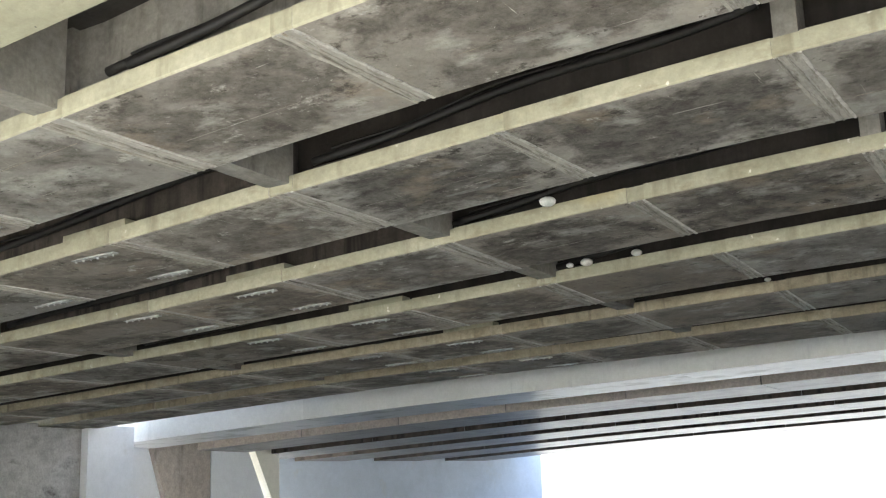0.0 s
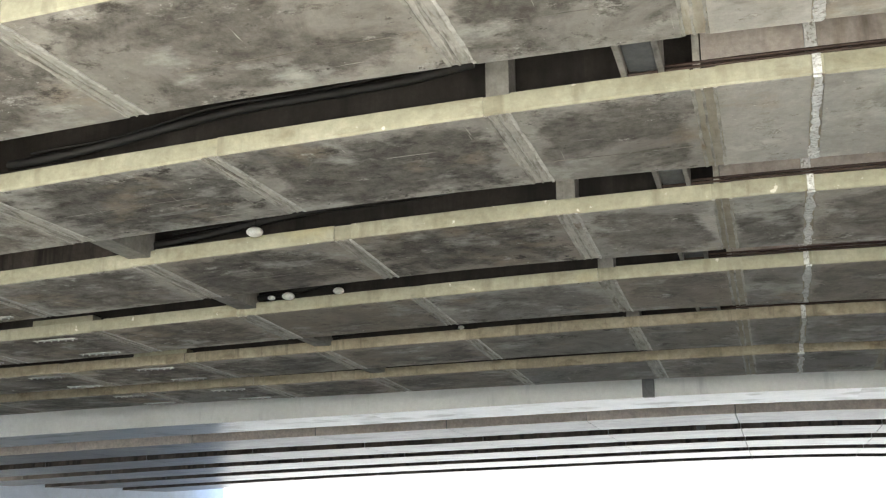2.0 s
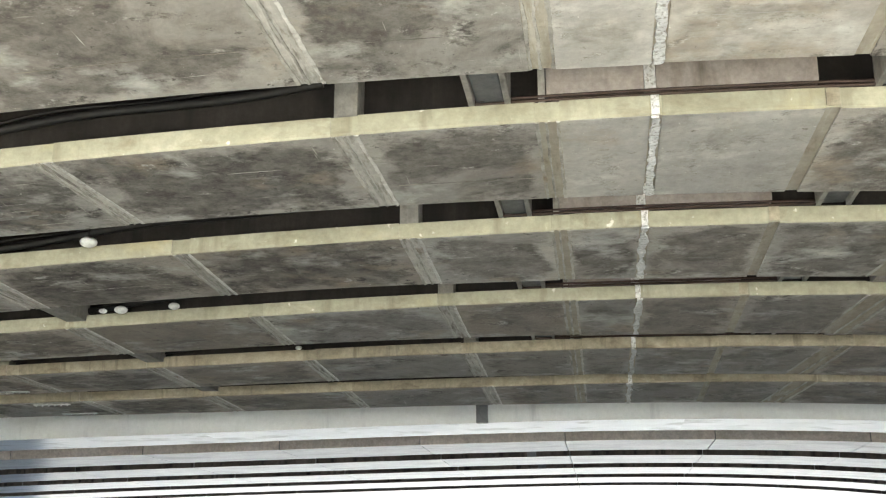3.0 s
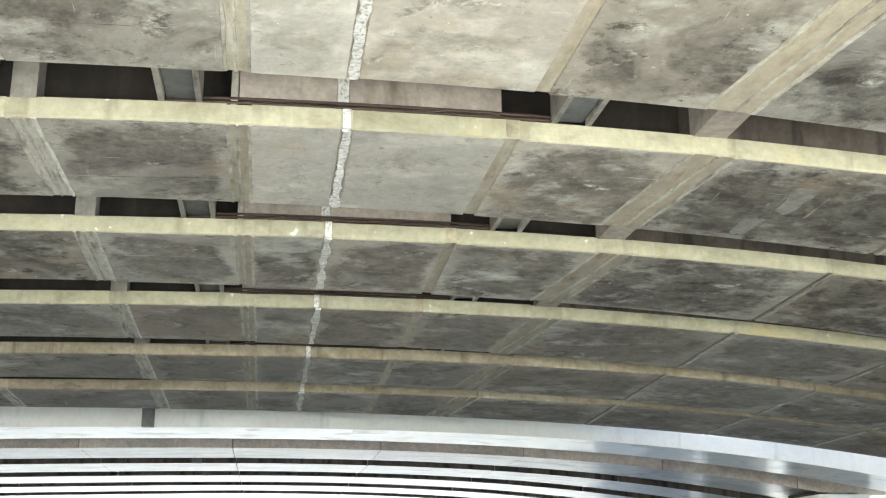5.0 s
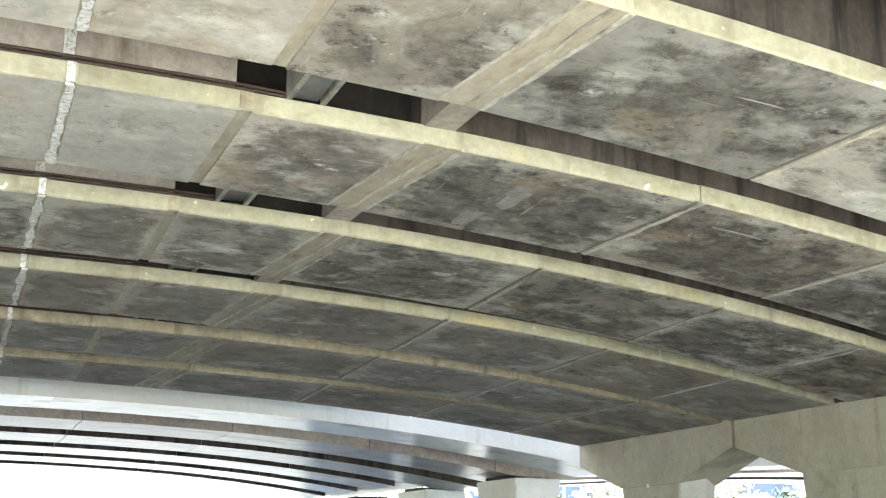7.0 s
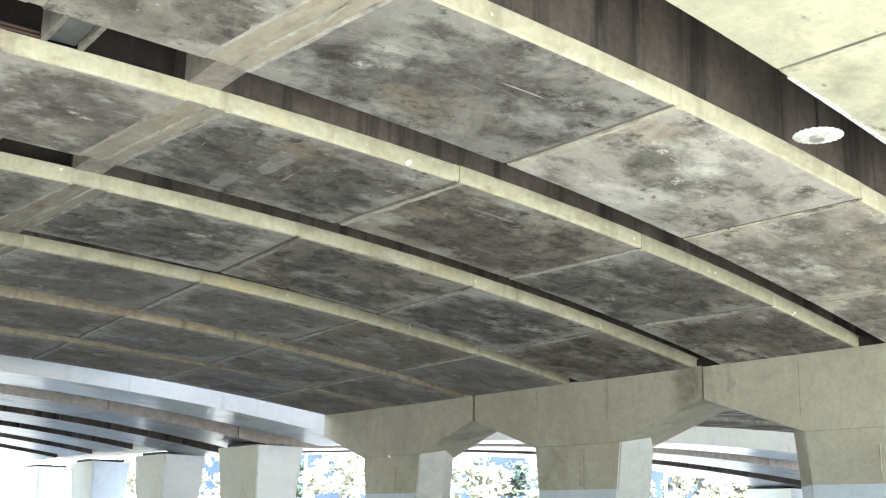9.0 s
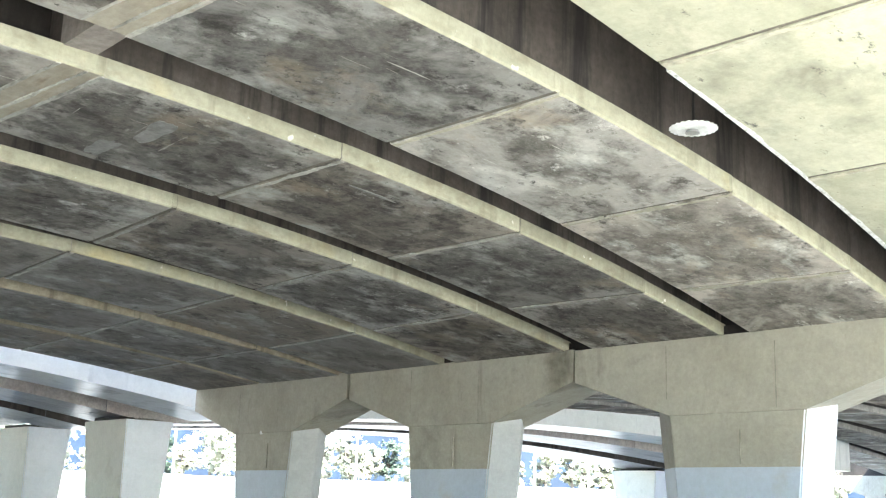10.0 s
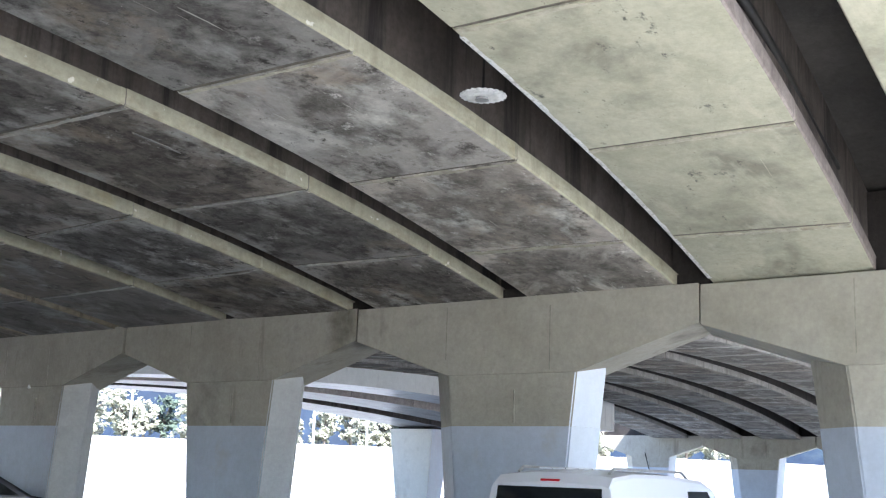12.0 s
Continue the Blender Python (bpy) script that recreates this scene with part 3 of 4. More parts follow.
def infill_panel(i):
    g = empty("infill_panel")
    tagged(g, "weathered pinkish grey infill slab above a girder edge", "panel", "infill slabs at the crown")
    yb = near_edge(GIRDERS[i + 1])
    for xa, xb in ((-0.42, 0.54), (0.66, 2.2)):
        bm = bmesh.new()
        xs = [lerp(xa, xb, k / 3) for k in range(4)]
        strip(bm, xs, lambda x: yb(x) + 0.05, lambda x: yb(x) + 0.39, soffit, FLANGE_H + 0.1, 1.1, 1)
        part("slab", bm, WEB_PINK, g)
    bm = bmesh.new()
    strip(bm, [0.545, 0.6, 0.655], lambda x: yb(x) + 0.045, lambda x: yb(x) + 0.3, soffit, FLANGE_H + 0.1, 1.1, 1)
    part("lime_seam", bm, LIME, g, "white lime seam")
    bm = bmesh.new()
    strip(bm, [-0.5, -0.46, -0.43], lambda x: yb(x) + 0.03, lambda x: yb(x) + 0.39, soffit, FLANGE_H + 0.01, 1.1, 1)
    part("end_post", bm, CLOSURE, g, "pale end post")


def rail(i):
    """Rusty double bar lying along the flange edge."""
    g = empty("steel_rail")
    tagged(g, "rusty dark steel rail lying along a girder edge", "rail", "rails along girder edges")
    yb = near_edge(GIRDERS[i + 1])
    for off, up in ((0.03, 0.03), (0.035, 0.075)):
        bm = bmesh.new()
        tube(bm, [(x, yb(x) + off, soffit(x, yb(x)) + FLANGE_H + up) for x in [lerp(-1.2, 2.75, k / 8) for k in range(9)]], 0.016, 6)
        part("bar", bm, RUST, g)


def bracket(i, x):
    """Grey steel box between two pale stiffener plates, hung in the gap."""
    g = empty("steel_bracket")
    tagged(g, "dark grey steel bracket box with two pale stiffener plates", "bracket", "brackets in the gaps")
    a, b, z = in_gap(i, x)
    bm = bmesh.new()
    box(bm, x - 0.14, x + 0.14, a - 0.15, b + 0.1, z + FLANGE_H + 0.06, z + 1.1, 0.01)
    part("box", bm, STEEL, g)
    for s in (-0.18, 0.18):
        bm = bmesh.new()
        box(bm, x + s - 0.03, x + s + 0.03, a - 0.1, b + 0.06, z + FLANGE_H + 0.01, z + 1.12, 0.006)
        part("stiffener", bm, WEB_PALE, g, "pale grey stiffener plate")


def hose(i, x0, x1, seed):
    yb = near_edge(GIRDERS[i + 1])
    pts = []
    n = 26
    for k in range(n + 1):
        t = k / n
        x = lerp(x0, x1, t)
        sag = 0.32 * t + 0.04 * math.sin(t * 9 + seed)
        pts.append((x, yb(x) + 0.10 + 0.04 * math.sin(t * 7 + seed), soffit(x, yb(x)) + FLANGE_H + 0.12 + sag))
    bm = bmesh.new()
    tube(bm, pts, 0.052, 10)
    tagged(part("drain_pipe", bm, BLACK, None, smooth=True), "black rubber drain pipe lying on a girder ledge", "pipe", "pipes along the ledges")
    bm = bmesh.new()
    tube(bm, [(p[0], p[1] + 0.1, p[2] + 0.13 + 0.02 * math.sin(p[0] * 3)) for p in pts[1:]], 0.016, 6)
    tagged(part("cable", bm, BLACK), "thin black cable above the pipe", "cable", "cables along the ledges")


for i in range(2, 8):
    ym = near_edge(GIRDERS[i + 1])(0) - 0.6
    diaphragm(i, joint_at(-8.35, ym), 0.34, WEB_PALE, "grey concrete cross wall, pale with water marks", 0.1)
    diaphragm(i, joint_at(-18.25, ym), 0.34, WEB_PALE, "grey concrete cross wall, pale with water marks", 0.1)
    diaphragm(i, joint_at(4.4, ym + 0.6) - 0.02, 0.36, WEB_PINK, "brownish concrete cross wall at the crown", 0.02)
    pilaster(i, joint_at(-2.33, ym))
    infill_panel(i)
    rail(i)
    bracket(i, -0.98)
    bracket(i, 2.92)
    hose(i, -8.2, -2.7, i)
    hose(i, -17.9 - 0.08 * max(0, 14 - ym), -8.75 - 0.08 * max(0, 14 - ym), i + 3)
hose(1, 6.5, 13.6, 2)
hose(2, -7.9, -2.7, 9)


def spalled_rim(i, x0, x1, seed):
    """Broken white rim along the far lower edge of a girder."""
    rnd = random.Random(seed)
    yb = far_edge(GIRDERS[i])
    bm = bmesh.new()
    n = 90
    secs = []
    for k in range(n + 1):
        x = lerp(x0, x1, k / n)
        w = 0.012 + 0.05 * max(0.0, noise.noise((x * 2.3, seed, 0)) + 0.25) + rnd.uniform(0, 0.012)
        y = yb(x)
        z = soffit(x, y)
        secs.append([(x, y - w - 0.02, z - 0.004), (x, y + 0.006, z - 0.004), (x, y + 0.008, z + 0.02 + w * 0.6), (x, y - w * 0.5, z + 0.012)])
    loft(bm, secs)
    tagged(part("spalled_rim", bm, LIME), "broken whitish rim along a girder edge", "rim", "spalled rims")


spalled_rim(2, 8.2, 15.1, 3)
# bearing pads: block at each girder end on the pier, in the web's painted shade
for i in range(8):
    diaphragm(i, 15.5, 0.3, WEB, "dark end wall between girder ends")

# ledge blocks, paler lumps on the far flange edges
def ledge_block(i, x, length):
    yb = near_edge(GIRDERS[i])
    bm = bmesh.new()
    xs = [lerp(x, x + length, k / 4) for k in range(5)]
    strip(bm, xs, lambda q: yb(q) + 0.02, lambda q: yb(q) + 0.28, soffit, FLANGE_H + 0.002, FLANGE_H + 0.10, 1)
    tagged(part("ledge_block", bm, EDGE), "yellowed concrete kerb block on a girder ledge", "block", "kerb blocks on ledges")


for i in (4, 5, 6, 7, 8):
    ledge_block(i, -12.5, 1.2)


def bolted_plate(i, x, dy):
    """Pale steel strip with a row of bolt heads under a girder."""
    y = near_edge(GIRDERS[i])(x) + dy
    z = soffit(x, y)
    g = empty("bolted_plate", (x, y, z))
    tagged(g, "pale galvanised plate with a row of bolts under a girder", "plate", "bolted plates")
    bm = bmesh.new()
    box(bm, -0.42, 0.42, -0.05, 0.05, -0.022, 0.004, 0.004)
    part("plate", bm, GALV, g)
    for k in range(6):
        bm = bmesh.new()
        bmesh.ops.create_cone(bm, cap_ends=True, segments=6, radius1=0.017, radius2=0.015, depth=0.03,
                              matrix=Matrix.Translation((-0.36 + 0.144 * k, 0, -0.033)))
        part("bolt", bm, GALV, g)


for i in range(3, 9):
    for x in (-12.2, -14.75):
        for dy in (0.28, 1.72):
            bolted_plate(i, x + 0.05 * (i % 3), dy)


def repair_patch(i, x, dy, wx, wy, seed):
    rnd = random.Random(seed)
    yb = near_edge(GIRDERS[i])(x) + dy
    bm = bmesh.new()
    n = 28
    ring = []
    for k in range(n):
        a = 2 * math.pi * k / n
        r = 1 + 0.7 * noise.noise((seed * 3.1, math.cos(a) * 1.5, math.sin(a) * 1.5)) + rnd.uniform(-0.04, 0.04)
        px_, py_ = x + wx * r * math.cos(a), yb + wy * r * math.sin(a)
        ring.append((px_, py_))
    loft(bm, [[(p, q, soffit(p, q) + h) for p, q in ring] for h in (-0.006, 0.01)])
    tagged(part("repair_patch", bm, PATCH), "pale smeared mortar patch on a sooty girder underside", "patch", "mortar patches")


for i, x, dy, wx, wy, sd in ((4, 5.75, 0.95, 0.14, 0.42, 1), (4, 5.55, 1.9, 0.12, 0.34, 2), (4, 8.6, 0.6, 0.4, 0.035, 3), (5, 11.4, 1.0, 0.5, 0.05, 5), (4, -6.8, 1.5, 0.35, 0.05, 8)):
    repair_patch(i, x, dy, wx, wy, sd)


# white round lights hung in the gaps
def dish_light(x, y, z, r):
    g = empty("dish_light", (x, y, z))
    tagged(g, "small round white dish light hanging between girders", "light", "dish lights")
    bm = bmesh.new()
    secs = []
    for k in range(7):
        a = -1.35 + k / 6 * (1.35 + math.pi / 2)
        rr, zz = r * math.cos(a) * 0.999 + 0.001, 0.6 * r * math.sin(a)
        secs.append([(rr * math.cos(q), rr * math.sin(q), zz) for q in (2 * math.pi * m / 20 for m in range(20))])
    loft(bm, secs)
    part("dish", bm, WHITE, g, smooth=True)
    bm = bmesh.new()
    tube(bm, [(0, 0, 0.5 * r), (0, 0, 1.14)], 0.01, 6)
    part("hanger", bm, BLACK, g, "thin dark hanger rod")


for i, x, r in ((5, -6.55, 0.115), (6, -7.52, 0.105), (6, -6.64, 0.09), (6, -7.82, 0.065), (7, -5.5, 0.06)):
    y = near_edge(GIRDERS[i])(x) - 0.2
    dish_light(x, y, soffit(x, y) + 0.2, r)


def scalloped_plate(x, y, z, r):
    """Large white plate with a scalloped rim, hung flat below the deck."""
    g = empty("scalloped_plate", (x, y, z))
    tagged(g, "large white round plate with a scalloped rim hanging between girders", "plate")
    bm = bmesh.new()
    n = 96
    def ring(rad, zz, wav):
        return [((rad + wav * abs(math.sin(11 * q))) * math.cos(q), (rad + wav * abs(math.sin(11 * q))) * math.sin(q), zz) for q in (2 * math.pi * m / n for m in range(n))]
    loft(bm, [ring(0.05, 0.03, 0), ring(r * 0.7, 0.02, 0), ring(r * 0.89, 0.016, r * 0.13), ring(r * 0.9, 0.0, r * 0.13), ring(r * 0.68, -0.012, 0), ring(0.09, 0.0, 0)])
    part("plate", bm, WHITE, g, smooth=False)
    bm = bmesh.new()
    bmesh.ops.create_cone(bm, cap_ends=True, segments=16, radius1=0.075, radius2=0.06, depth=0.04, matrix=Matrix.Translation((0.02, 0.03, -0.012)))
    part("hub", bm, GALV, g, "grey hub")
    bm = bmesh.new()
    tube(bm, [(0, 0, 0.02), (0, 0, 0.95)], 0.015, 8)
    part("hanger", bm, BLACK, g, "thin dark hanger rod")


scalloped_plate(9.42, 6.88, soffit(9.42, 6.88) + 0.03, 0.245)

# ---------------------------------------------------------------- piers
def pier(y_mid, x0, x1, top, half=3.28, label="", group="hammerhead piers in a row"):
    """Hammerhead pier: tapered column, sloping brackets, deep head; the head meets its neighbours in a joint."""
    g = empty("bridge_pier", ((x0 + x1) / 2, y_mid, 0))
    tagged(g, label, "pier", group)
    d = (x1 - x0) / 2
    sh, ap = top - 1.23, top - 0.58
    hc, hb = 1.23, 0.86

    skew = 0.32

    def shell(levels, name, mat, lab=""):
        """Six-sided shaft: flat front and back, flanks that come to a ridge halfway."""
        bm = bmesh.new()
        loft(bm, [[(-dd, -hw, z), (0.0, -hw - 0.36 + skew * dd, z), (dd, -hw + 2 * skew * dd, z), (dd, hw + 2 * skew * dd, z), (0.0, hw + 0.5 + skew * dd, z), (-dd, hw, z)] for z, hw, dd in levels])
        bmesh.ops.bevel(bm, geom=[e for e in bm.edges if abs(e.verts[0].co.z - e.verts[1].co.z) > 0.5], offset=0.025, segments=2, affect='EDGES')
        bm.normal_update()
        # only -y flanks change colour, brightest on near and farther-row piers: painted side light
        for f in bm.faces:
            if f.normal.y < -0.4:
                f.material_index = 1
        return part(name, bm, (mat, LIT_FLANK if y_mid < 12 or x0 > 30 else FLANK), g, lab)

    wz = 2.57
    hw = lerp(hb, hc, wz / sh)
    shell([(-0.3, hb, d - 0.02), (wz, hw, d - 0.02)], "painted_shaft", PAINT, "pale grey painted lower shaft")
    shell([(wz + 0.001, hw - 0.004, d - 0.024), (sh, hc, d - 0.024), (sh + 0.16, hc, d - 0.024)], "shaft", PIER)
    bm = bmesh.new()
    prof = [(-hc, sh), (hc, sh), (half, ap), (half, top), (-half, top), (-half, ap)]
    loft(bm, [[(-d, y, z) for y, z in prof], [(d, y + 2 * skew * d, z) for y, z in prof]])
    bmesh.ops.bevel(bm, geom=list(bm.edges), offset=0.008, segments=1, affect='EDGES')
    part("pier_head", bm, PIER, g)
    # casting seams on the front
    rs = random.Random(int(y_mid * 10))
    for yy, z0, z1 in ((rs.uniform(0.7, 1.3), sh + rs.uniform(0.05, 0.3), top - 0.08), (rs.uniform(-1.2, -0.6), sh + 0.05, top - rs.uniform(0.1, 0.4)), (rs.uniform(-0.3, 0.3), wz + 0.05, sh - 0.25)):
        bm = bmesh.new()
        box(bm, -d - 0.004, -d + 0.02, yy - 0.008, yy + 0.008, z0, z1)
        part("casting_seam", bm, SEAM, g)
    return g


for ym in (23.7, 17.05, 10.45, 3.87, -2.73):
    pier(ym, CAP_X0, CAP_X1, 4.62 + 0.004 * (ym - 10), label="buff concrete hammerhead pier with pale grey painted shaft")
for ym in (32.4, 25.8, 19.2, 12.6, 6.0):
    pier(ym, 61.9, 63.2, 4.4, label="buff concrete hammerhead pier of the farther row", group="hammerhead piers of the farther row")

bm = bmesh.new()
bmesh.ops.create_cone(bm, cap_ends=True, segments=16, radius1=0.045, radius2=0.035, depth=0.03, matrix=Matrix.Translation((CAP_X0 + 0.012, 23.75, 3.45)) @ Matrix.Rotation(math.pi / 2, 4, 'Y'))
tagged(part("marker_disc", bm, WHITE), "small white marker disc fixed to a pier front", "marker")

# ledges also take the web black, shade painted into the colour
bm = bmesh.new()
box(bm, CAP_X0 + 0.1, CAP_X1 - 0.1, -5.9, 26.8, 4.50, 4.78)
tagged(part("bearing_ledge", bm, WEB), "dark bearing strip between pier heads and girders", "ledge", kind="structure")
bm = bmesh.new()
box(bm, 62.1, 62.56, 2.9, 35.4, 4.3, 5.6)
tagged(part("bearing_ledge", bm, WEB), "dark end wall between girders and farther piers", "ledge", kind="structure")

# ---------------------------------------------------------------- second bridge, beyond a narrow open slot
K2 = 1.025


def soffit_two(x, y):
    xx = min(x, 17.0)
    return EYE + (soffit(xx / K2, 22.5) - 0.38 - EYE) * K2 + 0.75 * math.sin(math.pi * min(x - xx, 32.0) / 32.0)


def beam_two(y, w, h, under, face, label, joints=True, count=22):
    g = empty("bridge_beam")
    tagged(g, label, "beam", "beams of the second bridge")
    cuts = [-33.8 + 4.1 * k for k in range(count - 2)] if joints else [-34.0 + 12.0 * k for k in range(8)]
    for a, b in zip(cuts, cuts[1:]):
        bm = bmesh.new()
        xs = [lerp(a + (0.012 if joints else 0), b - (0.012 if joints else 0.001), i / (3 if joints else 12)) for i in range(4 if joints else 13)]
        strip(bm, xs, y, y + w, soffit_two, 0.0, h, 1)
        bm.normal_update()
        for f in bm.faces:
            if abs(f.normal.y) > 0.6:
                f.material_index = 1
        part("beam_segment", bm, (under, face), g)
    return g


beam_two(28.1, 2.3, 1.7, BEAM_BOUNCE, PALE, "pale smooth concrete edge beam of the second bridge", False)
# beams behind the first have shade put into their side colour
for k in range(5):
    beam_two(32.6 + 4.4 * k, 2.75, 0.4, BEAM_GLOSS, PINK if k == 0 else WEB_BROWN, "pinkish grey concrete beam of the second bridge" if k == 0 else "concrete beam of the second bridge, sides painted shade-dark", True, 23 if k < 2 else 15)
bm = bmesh.new()
xs = [lerp(-34.0, 18.0, i / 30) for i in range(31)]
loft(bm, [[(x, 28.4, soffit_two(x, 27) + 0.41), (x, 55.0, soffit_two(x, 27) + 0.41), (x, 55.0, soffit_two(x, 27) + 1.0), (x, 28.4, soffit_two(x, 27) + 1.0)] for x in xs])
tagged(part("second_deck", bm, WEB_PALE), "grey concrete deck of the second bridge", "deck", kind="structure")
# past the piers the deck takes the painted shade colour
bm = bmesh.new()
xs = [lerp(18.0, 50.0, i / 20) for i in range(21)]
loft(bm, [[(x, 28.4, soffit_two(x, 27) + 0.41), (x, 41.0, soffit_two(x, 27) + 0.41), (x, 41.0, soffit_two(x, 27) + 1.0), (x, 28.4, soffit_two(x, 27) + 1.0)] for x in xs])
tagged(part("second_deck", bm, DECK), "grey concrete deck of the second bridge", "deck", kind="structure")


def hanger_box(x, y, z):
    g = empty("drain_box", (x, y, z))
    tagged(g, "dark steel drain box fixed to a pale beam", "box", "drain boxes")
    bm = bmesh.new()
    box(bm, -0.14, 0.14, -0.2, 0.0, -0.02, 0.62, 0.012)
    part("body", bm, STEEL, g)
    bm = bmesh.new()
    box(bm, -0.17, 0.17, -0.23, 0.0, 0.62, 0.68, 0.01)
    part("flange", bm, GALV, g, "grey top flange")


for x, y in ((-2.85, 28.1), (-2.2, 37.0), (-2.1, 41.4)):
    hanger_box(x, y, soffit_two(x, y))


def square_pier(x, y, top):
    g = empty("square_pier", (x, y, 0))
    tagged(g, "pale square concrete pier under the second bridge", "pier", "square piers in a row")
    bm = bmesh.new()
    loft(bm, [[(-a, -b, z), (a, -b, z), (a, b, z), (-a, b, z)] for z, a, b in ((-0.2, 0.56, 1.0), (top - 0.35, 0.75, 1.4), (top - 0.11, 0.79, 1.44))])
    bmesh.ops.bevel(bm, geom=list(bm.edges), offset=0.03, segments=2, affect='EDGES')
    bm.normal_update()
    # -y side gets near-white: light on that side put into its colour
    for f in bm.faces:
        if f.normal.y < -0.8:
            f.material_index = 1
    part("shaft", bm, (PIER_PALE, BRIGHT_WHITE), g)
    bm = bmesh.new()
    box(bm, -0.7, 0.7, -0.9, 0.9, top - 0.106, top - 0.004, 0.02)
    part("bearing_pad", bm, WEB, g, "dark flat bearing pad")
    return g


for yy in (33.5, 40.8, 48.3, 55.7):
    square_pier(16.6, yy, soffit_two(16.0, 27.0))
for yy in (30.5, 38.6):
    square_pier(48.0, yy, soffit_two(48.0, 27.0))

# ---------------------------------------------------------------- abutments
def wall(name, pts, z0, z1, mat, label):
    bm = bmesh.new()
    loft(bm, [[(*p, z) for p in pts] for z in (z0, z1)])
    return tagged(part(name, bm, mat), label, "wall", kind="structure")


wall("wall_abutment", [(ABUT_X, -9), (ABUT_X, 25.7), (ABUT_X - 1.4, 25.7), (ABUT_X - 1.4, -9)], -0.3, 5.02, DARK_WALL, "grimy grey concrete abutment wall")
wall("wall_pilaster", [(ABUT_X + 0.3, 25.71), (ABUT_X + 0.3, 27.66), (ABUT_X - 1.0, 27.66), (ABUT_X - 1.0, 25.71)], -0.3, 5.06, BRIGHT_WHITE, "white concrete pilaster at the abutment end")


def leaning_wall(name, x, foot, head, top, mat, label):
    """Slab facing the span, plumb up to 2.4 m and with leaning side edges above, given by its ends at foot and head."""
    bm = bmesh.new()
    loft(bm, [[(x, y0, z), (x, y1, z), (x - 0.7, y1, z), (x - 0.7, y0, z)] for z, (y0, y1) in ((-0.3, foot), (2.4, foot), (top, head))])
    return tagged(part(name, bm, mat), label, "wall", kind="structure")


leaning_wall("wall_pilaster_return", -30.5, (28.3, 30.9), (28.3, 29.92), 4.98, BRIGHT_WHITE, "pale lavender concrete return beside the pilaster")
leaning_wall("wall_wing", -30.5, (31.12, 33.3), (30.1, 33.3), 5.0, PINK, "brown concrete wing wall under the second bridge")
leaning_wall("wall_wing_end", -30.52, (33.36, 36.7), (33.36, 35.12), 5.3, BRIGHT_WHITE, "white concrete wing wall end with a leaning edge")
leaning_wall("wall_wing_pier", -30.6, (37.25, 37.5), (35.6, 37.5), 5.3, PIER_PALE, "cream concrete pier beside the second abutment")
wall("wall_second_abutment", [(-33.2, 40.4), (-28.4, 57.0), (-29.4, 57.4), (-34.2, 40.6)], -0.3, 5.0, PAINT, "pale blue-grey painted abutment wall of the second bridge")

# ---------------------------------------------------------------- ground and distance
bm = bmesh.new()
N = 40
gs = [[bm.verts.new((math.copysign(abs(a) ** 2.2, a) * 1500, math.copysign(abs(b) ** 2.2, b) * 1500, 0)) for b in [lerp(-1, 1, j / N) for j in range(N + 1)]] for a in [lerp(-1, 1, i / N) for i in range(N + 1)]]
for i in range(N):
    for j in range(N):
        bm.faces.new((gs[i][j], gs[i + 1][j], gs[i + 1][j + 1], gs[i][j + 1]))
tagged(part("ground", bm, GROUND), "pale sunlit gravel and concrete ground", "ground", kind="structure")


def hill(cx, cy, rx, ry, h, seed):
    bm = bmesh.new()
    n = 36
    grid = []
    for i in range(n + 1):
        row = []
        for j in range(n + 1):
            a, b = 2 * i / n - 1, 2 * j / n - 1
            r = math.sqrt(a * a + b * b)
            z = h * max(0.0, 1 - r * r) ** 0.8 * (0.8 + 0.5 * noise.noise((a * 3 + seed, b * 3, 0))) - 0.2
            z += 1.2 * noise.noise((a * 18, b * 18, seed)) * (1 if r < 0.96 else 0)
            row.append(bm.verts.new((cx + a * rx, cy + b * ry, max(z, -0.2))))
        grid.append(row)
    for i in range(n):
        for j in range(n):
            bm.faces.new((grid[i][j], grid[i + 1][j], grid[i + 1][j + 1], grid[i][j + 1]))
    tagged(part("wooded_hill", bm, FOLIAGE_HAZE), "distant wooded hill, haze painted into its blue-green", "hill", kind="structure")


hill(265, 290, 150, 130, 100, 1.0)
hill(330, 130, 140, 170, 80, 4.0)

BANK = ((10, 124), (150, 40))         # crest of the sunlit bank beyond the bridges


